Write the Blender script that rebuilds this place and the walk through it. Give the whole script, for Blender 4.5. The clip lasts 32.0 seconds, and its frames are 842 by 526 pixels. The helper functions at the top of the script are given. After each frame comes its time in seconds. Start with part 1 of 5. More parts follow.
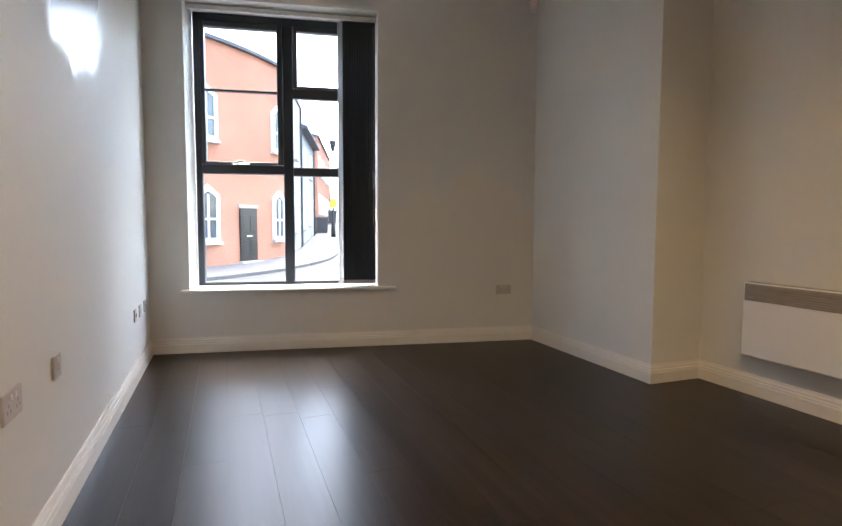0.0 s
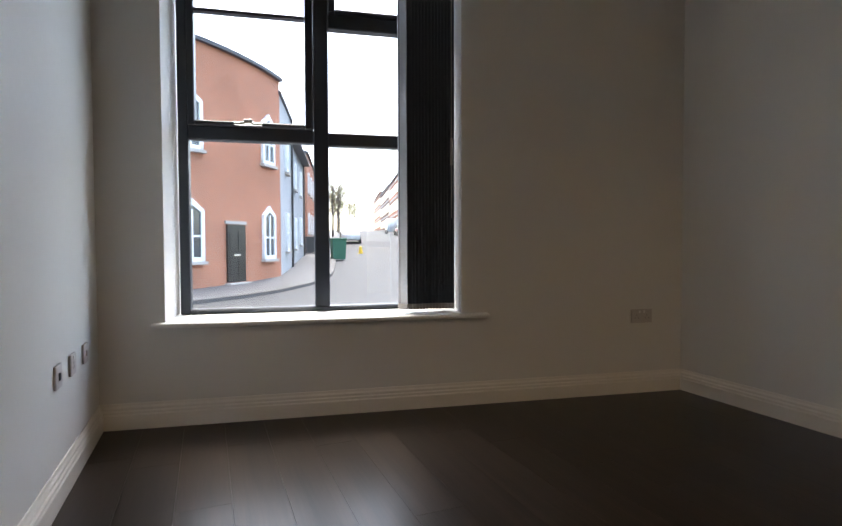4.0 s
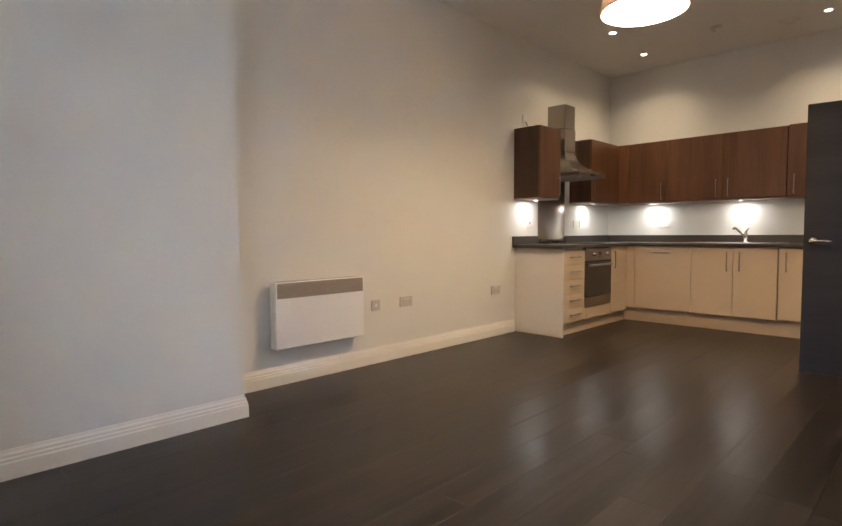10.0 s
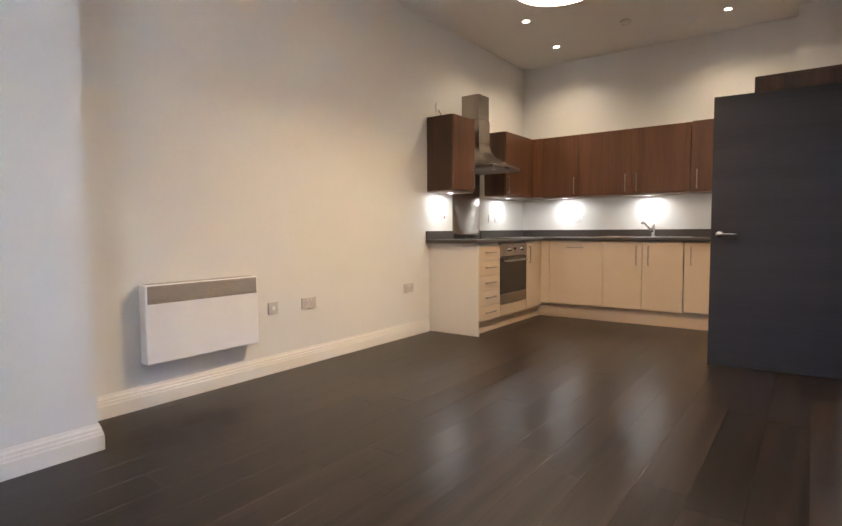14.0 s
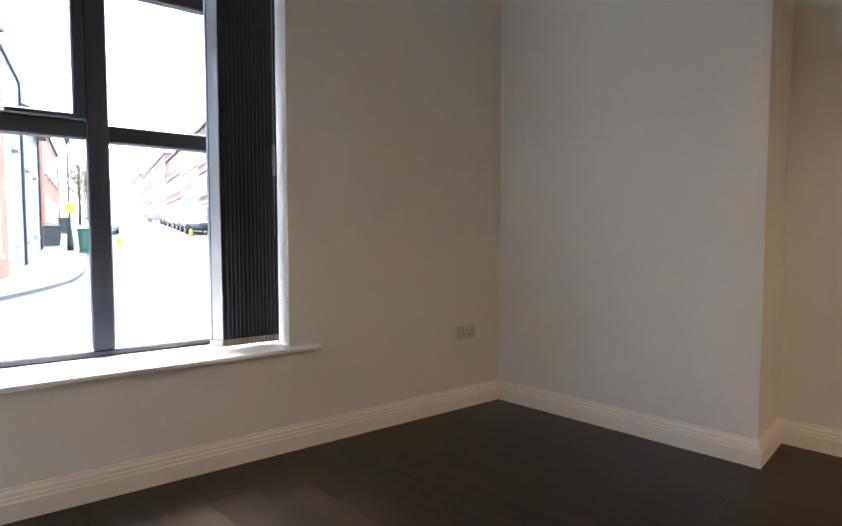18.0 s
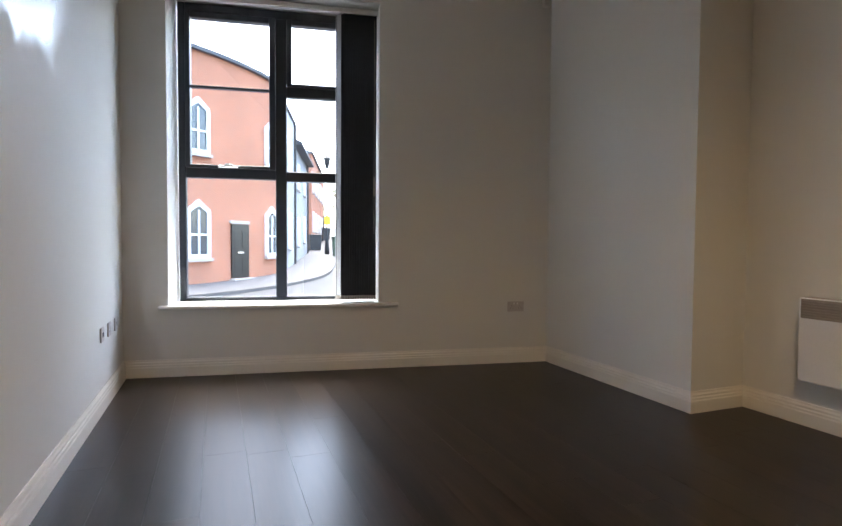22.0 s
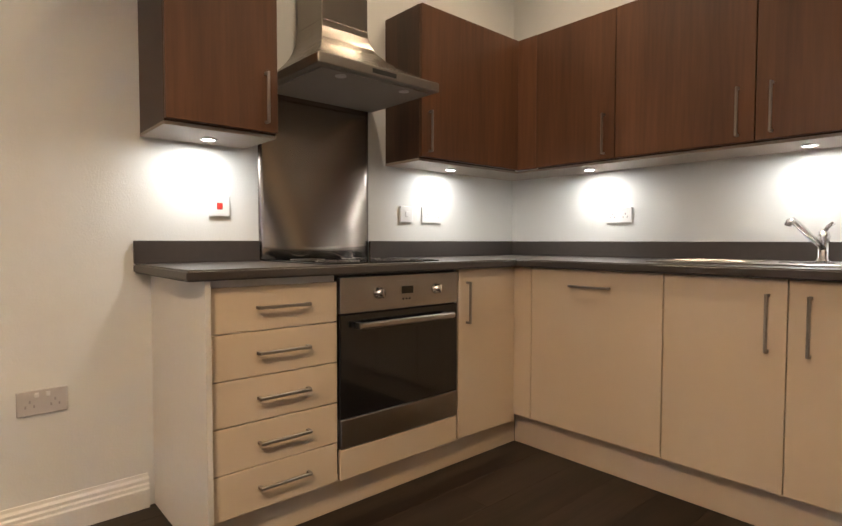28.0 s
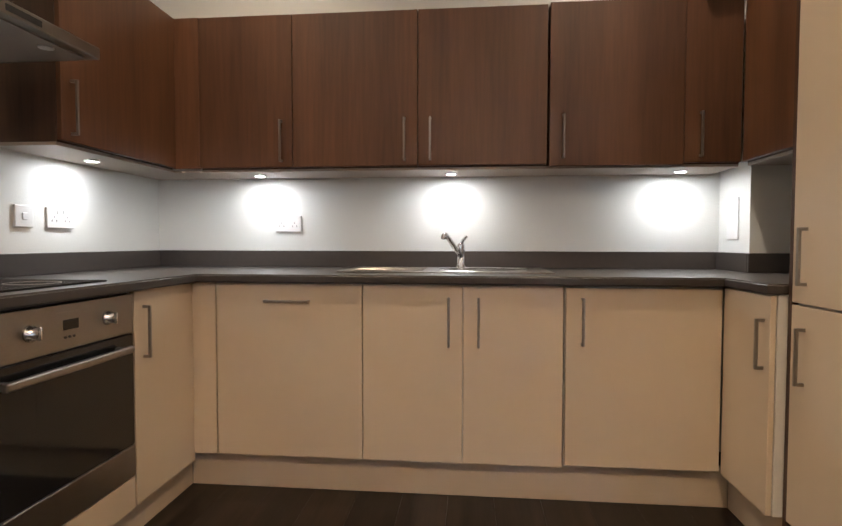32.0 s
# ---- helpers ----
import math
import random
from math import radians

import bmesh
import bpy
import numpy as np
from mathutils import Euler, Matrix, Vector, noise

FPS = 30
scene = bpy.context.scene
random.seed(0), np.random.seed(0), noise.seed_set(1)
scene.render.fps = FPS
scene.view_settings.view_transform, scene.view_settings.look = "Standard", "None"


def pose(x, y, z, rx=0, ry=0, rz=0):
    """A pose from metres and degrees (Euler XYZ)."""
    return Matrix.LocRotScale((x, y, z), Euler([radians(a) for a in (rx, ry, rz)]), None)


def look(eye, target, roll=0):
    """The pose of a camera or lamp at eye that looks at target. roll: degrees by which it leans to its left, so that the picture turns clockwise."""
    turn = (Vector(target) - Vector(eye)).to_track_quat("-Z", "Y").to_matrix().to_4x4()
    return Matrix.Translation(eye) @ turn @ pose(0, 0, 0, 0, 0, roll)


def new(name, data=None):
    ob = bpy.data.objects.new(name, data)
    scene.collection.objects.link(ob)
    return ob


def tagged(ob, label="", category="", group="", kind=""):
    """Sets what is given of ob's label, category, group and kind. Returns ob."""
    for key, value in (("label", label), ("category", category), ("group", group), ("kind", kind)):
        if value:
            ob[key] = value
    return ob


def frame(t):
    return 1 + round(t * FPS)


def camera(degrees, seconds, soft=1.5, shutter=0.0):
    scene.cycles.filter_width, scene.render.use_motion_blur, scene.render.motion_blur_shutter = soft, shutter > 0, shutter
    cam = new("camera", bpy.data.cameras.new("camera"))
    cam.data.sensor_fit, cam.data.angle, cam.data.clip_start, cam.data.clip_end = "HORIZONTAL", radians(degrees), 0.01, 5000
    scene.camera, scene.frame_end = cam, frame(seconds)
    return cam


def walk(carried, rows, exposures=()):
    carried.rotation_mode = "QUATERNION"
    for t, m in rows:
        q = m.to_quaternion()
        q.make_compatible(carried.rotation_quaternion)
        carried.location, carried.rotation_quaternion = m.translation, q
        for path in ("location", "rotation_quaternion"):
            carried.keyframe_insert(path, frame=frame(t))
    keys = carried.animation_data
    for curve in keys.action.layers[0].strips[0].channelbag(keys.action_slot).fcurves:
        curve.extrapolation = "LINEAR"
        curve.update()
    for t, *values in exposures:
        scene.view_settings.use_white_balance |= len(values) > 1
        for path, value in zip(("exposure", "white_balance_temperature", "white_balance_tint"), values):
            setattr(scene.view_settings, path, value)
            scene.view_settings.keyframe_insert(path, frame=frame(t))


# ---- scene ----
cam = camera(76.8, 32.0)
PATH = [
    (0, (0.446, -5.247, 1.087), (1.138, -3.376, 0.943), 0.2),
    (0.5, (0.403, -5.034, 1.125), (1.036, -3.143, 0.968), 0.1),
    (1, (0.383, -4.791, 1.08), (0.912, -2.867, 0.94), 0.1),
    (1.5, (0.412, -4.581, 1.056), (0.82, -2.628, 0.928), -0.1),
    (2, (0.368, -4.306, 1.062), (0.762, -2.35, 0.931), 0.1),
    (2.5, (0.386, -4.079, 1.035), (0.798, -2.126, 0.91), -0.3),
    (4.5, (0.364, -3.195, 0.899), (1.179, -1.369, 0.854), 0.0),
    (5, (0.369, -2.93, 0.885), (1.22, -1.12, 0.857), -0.2),
    (5.5, (0.318, -2.634, 0.917), (1.46, -0.993, 0.874), 0.0),
    (6, (0.402, -2.399, 0.943), (1.666, -0.852, 0.866), 0.1),
    (6.5, (0.494, -2.172, 0.988), (1.886, -0.74, 0.879), 0.4),
    (7, (0.562, -1.949, 1.04), (2.316, -0.999, 0.9), 0.9),
    (7.5, (0.553, -1.743, 1.002), (2.523, -1.423, 0.876), 0.6),
    (8, (0.411, -1.52, 0.977), (2.384, -1.841, 0.899), -0.2),
    (8.5, (0.414, -1.339, 0.981), (2.249, -2.134, 0.908), -0.7),
    (9, (0.431, -1.225, 0.995), (2.056, -2.388, 0.907), -0.6),
    (9.5, (0.359, -1.092, 1.021), (1.85, -2.421, 0.921), -0.4),
    (10, (0.297, -0.994, 1.063), (1.707, -2.408, 0.952), -0.3),
    (10.5, (0.287, -0.946, 1.083), (1.578, -2.468, 0.962), -0.1),
    (11, (0.299, -0.919, 1.088), (1.45, -2.55, 0.965), 0.0),
    (11.5, (0.295, -0.903, 1.097), (1.353, -2.596, 0.973), -0.0),
    (12, (0.308, -0.897, 1.09), (1.315, -2.62, 0.965), -0.0),
    (12.5, (0.327, -0.92, 1.087), (1.323, -2.65, 0.963), -0.0),
    (13, (0.354, -1.018, 1.074), (1.341, -2.754, 0.948), -0.1),
    (13.5, (0.411, -1.208, 1.08), (1.414, -2.933, 0.944), -0.2),
    (14, (0.463, -1.338, 1.041), (1.647, -2.945, 0.916), -0.4),
    (14.5, (0.505, -1.49, 0.972), (1.962, -2.857, 0.884), -1.3),
    (15, (0.567, -1.616, 0.888), (2.397, -2.424, 0.87), -2.0),
    (15.5, (0.533, -1.723, 0.875), (2.532, -1.768, 0.892), -1.0),
    (17.5, (0.294, -2.627, 1.076), (1.906, -1.448, 0.966), -0.2),
    (18, (0.305, -3.022, 1.104), (1.725, -1.617, 0.996), -0.0),
    (18.5, (0.368, -3.451, 1.0), (1.548, -1.836, 0.953), -0.2),
    (19, (0.395, -3.738, 0.985), (1.519, -2.084, 0.949), 0.3),
    (19.5, (0.482, -3.934, 0.961), (1.537, -2.236, 0.926), 0.1),
    (20, (0.475, -4.085, 0.988), (1.286, -2.257, 0.935), 0.1),
    (20.5, (0.447, -4.295, 0.99), (1.233, -2.457, 0.939), 0.4),
    (21, (0.456, -4.474, 1.022), (1.236, -2.633, 0.956), 0.3),
    (21.5, (0.483, -4.667, 1.009), (1.243, -2.819, 0.942), 0.3),
    (22, (0.506, -4.811, 1.017), (1.223, -2.945, 0.943), 0.4),
    (22.5, (0.483, -4.968, 1.008), (1.184, -3.096, 0.935), 0.5),
    (23, (0.499, -5.101, 0.994), (1.277, -3.26, 0.93), 0.6),
    (23.5, (0.566, -5.241, 0.989), (1.551, -3.501, 0.927), 0.5),
    (24, (0.616, -5.353, 0.98), (1.725, -3.689, 0.925), 0.3),
    (24.5, (0.58, -5.415, 0.961), (1.878, -3.895, 0.915), 0.7),
    (25, (0.59, -5.367, 0.971), (2.228, -4.22, 0.923), 1.0),
    (25.5, (0.666, -5.352, 1.004), (2.53, -4.63, 0.938), 0.2),
    (26, (0.794, -5.427, 0.987), (2.742, -4.979, 0.929), 0.0),
    (26.5, (0.977, -5.46, 0.989), (2.973, -5.341, 0.934), -0.4),
    (28.5, (1.551, -5.072, 1.041), (2.666, -6.731, 0.96), 0.5),
    (29, (1.694, -4.989, 1.055), (2.455, -6.837, 0.978), 0.6),
    (29.5, (1.736, -4.951, 1.067), (2.267, -6.877, 0.988), 0.3),
    (30, (1.739, -4.933, 1.068), (2.19, -6.88, 0.99), 0.1),
    (30.5, (1.753, -4.942, 1.071), (2.141, -6.902, 0.99), 0.1),
    (31, (1.769, -4.986, 1.067), (2.133, -6.95, 0.985), 0.1),
    (31.5, (1.842, -5.083, 1.069), (2.148, -7.058, 0.991), 0.2),
    (32, (1.883, -5.125, 1.071), (2.071, -7.115, 0.995), 0.1),
]
EXPOSURES = [(0, 4.3, 6500, 9), (2, 3.75, 6600, 9), (4.5, 3.2, 6600, 9), (6, 3.05, 6600, 9), (7, 3.7, 6500, 9), (8, 4.75, 6400, 9), (9, 4.82, 6350, 9), (10, 5.0, 6050, 9), (12, 5.4, 5700, 9), (14, 5.35, 5700, 9),
             (15.5, 5.2, 5900, 9), (17.5, 4.85, 6100, 9), (18, 4.4, 6200, 9), (19, 4.1, 6200, 9), (20, 3.95, 6300, 9), (23, 4.05, 6300, 9), (25, 4.7, 6250, 9), (26.5, 4.8, 6250, 9), (28.5, 5.08, 5700, 9), (32, 5.0, 5500, 9)]
walk(cam, [(t, look(eye, target, roll)) for t, eye, target, roll in PATH], EXPOSURES)

# ---- world, sun, exposure ----
SUN_EL, SUN_AZ = radians(66), radians(8)
world = bpy.data.worlds.new("overcast_sky")
scene.world = world
world.use_nodes = True
sky = world.node_tree.nodes.new("ShaderNodeTexSky")
sky.sky_type, sky.sun_disc = "NISHITA", False
sky.sun_elevation, sky.sun_rotation = SUN_EL, SUN_AZ
sky.air_density, sky.dust_density, sky.ozone_density = 1.0, 3.2, 0.5
world.node_tree.nodes["Background"].inputs["Strength"].default_value = 0.15
world.node_tree.links.new(sky.outputs[0], world.node_tree.nodes["Background"].inputs["Color"])
sun = new("sun", bpy.data.lights.new("sun", "SUN"))
sun.data.energy, sun.data.angle, sun.data.color = 0.5, radians(30), (1.0, 0.98, 0.96)
sun.matrix_world = look((0, 0, 40), (-40 * math.sin(SUN_AZ), -40 * math.cos(SUN_AZ), 40 - 40 * math.tan(SUN_EL)))
WARM, COOL, AMBER = (1.0, 0.74, 0.46), (1.0, 0.93, 0.82), (1.0, 0.64, 0.31)
UNDER_W, SPOT_W, PEND_W, BULB_W = 0.082, 2.2, 1.5, 1.6


def lamp(name, kind, m, energy, color, size=0.03, spot=None, blend=0.6):
    ob = new(name, bpy.data.lights.new(name, kind))
    ob.data.energy, ob.data.color = energy, color
    if kind == "SPOT":
        ob.data.spot_size, ob.data.spot_blend = radians(spot), blend
    if kind == "AREA":
        ob.data.shape, ob.data.size, ob.data.spread = "DISK", size, radians(spot or 180)
    else:
        ob.data.shadow_soft_size = size
    ob.matrix_world = m
    return ob


# ---- materials ----
def material(name, color, rough=0.5, metal=0.0, var=0.08, scale=8.0, stretch=(1, 1, 1), bump=0.0, bump_scale=60.0,
             rough_var=0.05, spec=0.5, random_amount=0.0, coat=0.0, fine=90.0, fine_var=0.04):
    """A painted or laminated surface: two scales of colour variation, roughness variation and fine relief."""
    m = bpy.data.materials.new(name)
    m.use_nodes = True
    nt = m.node_tree
    n, l = nt.nodes, nt.links
    b = n["Principled BSDF"]
    b.inputs["Metallic"].default_value = metal
    b.inputs["Specular IOR Level"].default_value = spec
    b.inputs["Coat Weight"].default_value = coat
    co = n.new("ShaderNodeTexCoord")
    mp = n.new("ShaderNodeMapping")
    mp.inputs["Scale"].default_value = stretch
    l.new(co.outputs["Object"], mp.inputs["Vector"])
    big = n.new("ShaderNodeTexNoise")
    big.inputs["Scale"].default_value, big.inputs["Detail"].default_value = scale, 5
    l.new(mp.outputs[0], big.inputs["Vector"])
    small = n.new("ShaderNodeTexNoise")
    small.inputs["Scale"].default_value, small.inputs["Detail"].default_value = fine, 3
    l.new(mp.outputs[0], small.inputs["Vector"])
    total = n.new("ShaderNodeMath")
    total.operation = "MULTIPLY_ADD"
    l.new(big.outputs["Fac"], total.inputs[0])
    total.inputs[1].default_value = 2 * var
    total.inputs[2].default_value = 1 - var - fine_var
    add = n.new("ShaderNodeMath")
    add.operation = "MULTIPLY_ADD"
    l.new(small.outputs["Fac"], add.inputs[0])
    add.inputs[1].default_value = 2 * fine_var
    l.new(total.outputs[0], add.inputs[2])
    value = add.outputs[0]
    if random_amount:
        info = n.new("ShaderNodeObjectInfo")
        rnd = n.new("ShaderNodeMath")
        rnd.operation = "MULTIPLY_ADD"
        l.new(info.outputs["Random"], rnd.inputs[0])
        rnd.inputs[1].default_value = 2 * random_amount
        rnd.inputs[2].default_value = 1 - random_amount
        mul = n.new("ShaderNodeMath")
        mul.operation = "MULTIPLY"
        l.new(value, mul.inputs[0])
        l.new(rnd.outputs[0], mul.inputs[1])
        value = mul.outputs[0]
    tint = n.new("ShaderNodeVectorMath")
    tint.operation = "SCALE"
    tint.inputs[0].default_value = color
    l.new(value, tint.inputs["Scale"])
    l.new(tint.outputs[0], b.inputs["Base Color"])
    rr = n.new("ShaderNodeMath")
    rr.operation = "MULTIPLY_ADD"
    l.new(big.outputs["Fac"], rr.inputs[0])
    rr.inputs[1].default_value = 2 * rough_var
    rr.inputs[2].default_value = rough - rough_var
    l.new(rr.outputs[0], b.inputs["Roughness"])
    if bump:
        bn = n.new("ShaderNodeTexNoise")
        bn.inputs["Scale"].default_value, bn.inputs["Detail"].default_value = bump_scale, 4
        l.new(mp.outputs[0], bn.inputs["Vector"])
        bp = n.new("ShaderNodeBump")
        bp.inputs["Strength"].default_value, bp.inputs["Distance"].default_value = bump, 0.01
        l.new(bn.outputs["Fac"], bp.inputs["Height"])
        l.new(bp.outputs[0], b.inputs["Normal"])
    return m


def wood(name, dark, light, rough, along="z", grain=14.0, random_amount=0.15, bump=0.05, spec=0.5, gloss_var=0.16):
    """Laminate or veneer with a grain that runs along one axis of the object."""
    m = bpy.data.materials.new(name)
    m.use_nodes = True
    nt = m.node_tree
    n, l = nt.nodes, nt.links
    b = n["Principled BSDF"]
    b.inputs["Specular IOR Level"].default_value = spec
    co = n.new("ShaderNodeTexCoord")
    info = n.new("ShaderNodeObjectInfo")
    shift = n.new("ShaderNodeVectorMath")
    shift.operation = "MULTIPLY_ADD"
    l.new(info.outputs["Random"], shift.inputs[0])
    shift.inputs[1].default_value = (31.0, 17.0, 23.0)
    l.new(co.outputs["Object"], shift.inputs[2])
    mp = n.new("ShaderNodeMapping")
    s = {"x": (0.06, 1, 1), "y": (1, 0.05, 1), "z": (1, 1, 0.06)}[along]
    mp.inputs["Scale"].default_value = s
    l.new(shift.outputs[0], mp.inputs["Vector"])
    big = n.new("ShaderNodeTexNoise")
    big.inputs["Scale"].default_value, big.inputs["Detail"].default_value = grain, 6
    big.inputs["Distortion"].default_value = 0.25
    l.new(mp.outputs[0], big.inputs["Vector"])
    fine = n.new("ShaderNodeTexNoise")
    fine.inputs["Scale"].default_value, fine.inputs["Detail"].default_value = grain * 9, 4
    l.new(mp.outputs[0], fine.inputs["Vector"])
    mix = n.new("ShaderNodeMath")
    mix.operation = "MULTIPLY_ADD"
    l.new(fine.outputs["Fac"], mix.inputs[0])
    mix.inputs[1].default_value = 0.35
    half = n.new("ShaderNodeMath")
    half.operation = "MULTIPLY"
    l.new(big.outputs["Fac"], half.inputs[0])
    half.inputs[1].default_value = 0.75
    l.new(half.outputs[0], mix.inputs[2])
    ramp = n.new("ShaderNodeValToRGB")
    ramp.color_ramp.elements[0].position, ramp.color_ramp.elements[1].position = 0.36, 0.72
    ramp.color_ramp.elements[0].color, ramp.color_ramp.elements[1].color = (*dark, 1), (*light, 1)
    l.new(mix.outputs[0], ramp.inputs[0])
    rnd = n.new("ShaderNodeMath")
    rnd.operation = "MULTIPLY_ADD"
    l.new(info.outputs["Random"], rnd.inputs[0])
    rnd.inputs[1].default_value = 2 * random_amount
    rnd.inputs[2].default_value = 1 - random_amount
    tint = n.new("ShaderNodeVectorMath")
    tint.operation = "SCALE"
    l.new(ramp.outputs[0], tint.inputs[0])
    l.new(rnd.outputs[0], tint.inputs["Scale"])
    l.new(tint.outputs[0], b.inputs["Base Color"])
    rr = n.new("ShaderNodeMath")
    rr.operation = "MULTIPLY_ADD"
    l.new(mix.outputs[0], rr.inputs[0])
    rr.inputs[1].default_value = gloss_var
    rr.inputs[2].default_value = rough - gloss_var / 2
    l.new(rr.outputs[0], b.inputs["Roughness"])
    bp = n.new("ShaderNodeBump")
    bp.inputs["Strength"].default_value, bp.inputs["Distance"].default_value = bump, 0.004
    l.new(mix.outputs[0], bp.inputs["Height"])
    l.new(bp.outputs[0], b.inputs["Normal"])
    return m


def glowing(name, color, strength):
    m = bpy.data.materials.new(name)
    m.use_nodes = True
    b = m.node_tree.nodes["Principled BSDF"]
    b.inputs["Base Color"].default_value = (0.8, 0.8, 0.8, 1)
    b.inputs["Emission Color"].default_value = (*color, 1)
    b.inputs["Emission Strength"].default_value = strength
    return m


def pane_glass(name, gloss=0.07):
    m = bpy.data.materials.new(name)
    m.use_nodes = True
    n, l = m.node_tree.nodes, m.node_tree.links
    n.remove(n["Principled BSDF"])
    tr, gl, mx = n.new("ShaderNodeBsdfTransparent"), n.new("ShaderNodeBsdfGlossy"), n.new("ShaderNodeMixShader")
    tr.inputs[0].default_value = (0.97, 0.98, 0.97, 1)
    gl.inputs["Roughness"].default_value = 0.02
    mx.inputs[0].default_value = gloss
    l.new(tr.outputs[0], mx.inputs[1])
    l.new(gl.outputs[0], mx.inputs[2])
    l.new(mx.outputs[0], n["Material Output"].inputs[0])
    return m


def shade_cloth(name):
    m = bpy.data.materials.new(name)
    m.use_nodes = True
    n, l = m.node_tree.nodes, m.node_tree.links
    b = n["Principled BSDF"]
    b.inputs["Base Color"].default_value = (0.72, 0.63, 0.55, 1)
    b.inputs["Roughness"].default_value = 0.9
    tl, mx = n.new("ShaderNodeBsdfTranslucent"), n.new("ShaderNodeMixShader")
    tl.inputs[0].default_value = (0.85, 0.70, 0.56, 1)
    mx.inputs[0].default_value = 0.16
    l.new(b.outputs[0], mx.inputs[1])
    l.new(tl.outputs[0], mx.inputs[2])
    l.new(mx.outputs[0], n["Material Output"].inputs[0])
    wv = n.new("ShaderNodeTexNoise")
    wv.inputs["Scale"].default_value = 400
    bp = n.new("ShaderNodeBump")
    bp.inputs["Strength"].default_value = 0.1
    l.new(wv.outputs["Fac"], bp.inputs["Height"])
    l.new(bp.outputs[0], b.inputs["Normal"])
    return m


def brickwork(name, a, b_, mortar, rough=0.85):
    m = bpy.data.materials.new(name)
    m.use_nodes = True
    n, l = m.node_tree.nodes, m.node_tree.links
    b = n["Principled BSDF"]
    b.inputs["Roughness"].default_value = rough
    uv = n.new("ShaderNodeUVMap")
    br = n.new("ShaderNodeTexBrick")
    br.inputs["Scale"].default_value = 1.0
    br.inputs["Brick Width"].default_value, br.inputs["Row Height"].default_value = 0.225, 0.075
    br.inputs["Mortar Size"].default_value = 0.006
    br.inputs["Color1"].default_value, br.inputs["Color2"].default_value, br.inputs["Mortar"].default_value = (*a, 1), (*b_, 1), (*mortar, 1)
    l.new(uv.outputs[0], br.inputs["Vector"])
    ns = n.new("ShaderNodeTexNoise")
    ns.inputs["Scale"].default_value = 0.7
    l.new(uv.outputs[0], ns.inputs["Vector"])
    k = n.new("ShaderNodeMath")
    k.operation = "MULTIPLY_ADD"
    l.new(ns.outputs["Fac"], k.inputs[0])
    k.inputs[1].default_value, k.inputs[2].default_value = 0.5, 0.75
    sc = n.new("ShaderNodeVectorMath")
    sc.operation = "SCALE"
    l.new(br.outputs["Color"], sc.inputs[0])
    l.new(k.outputs[0], sc.inputs["Scale"])
    l.new(sc.outputs[0], b.inputs["Base Color"])
    return m


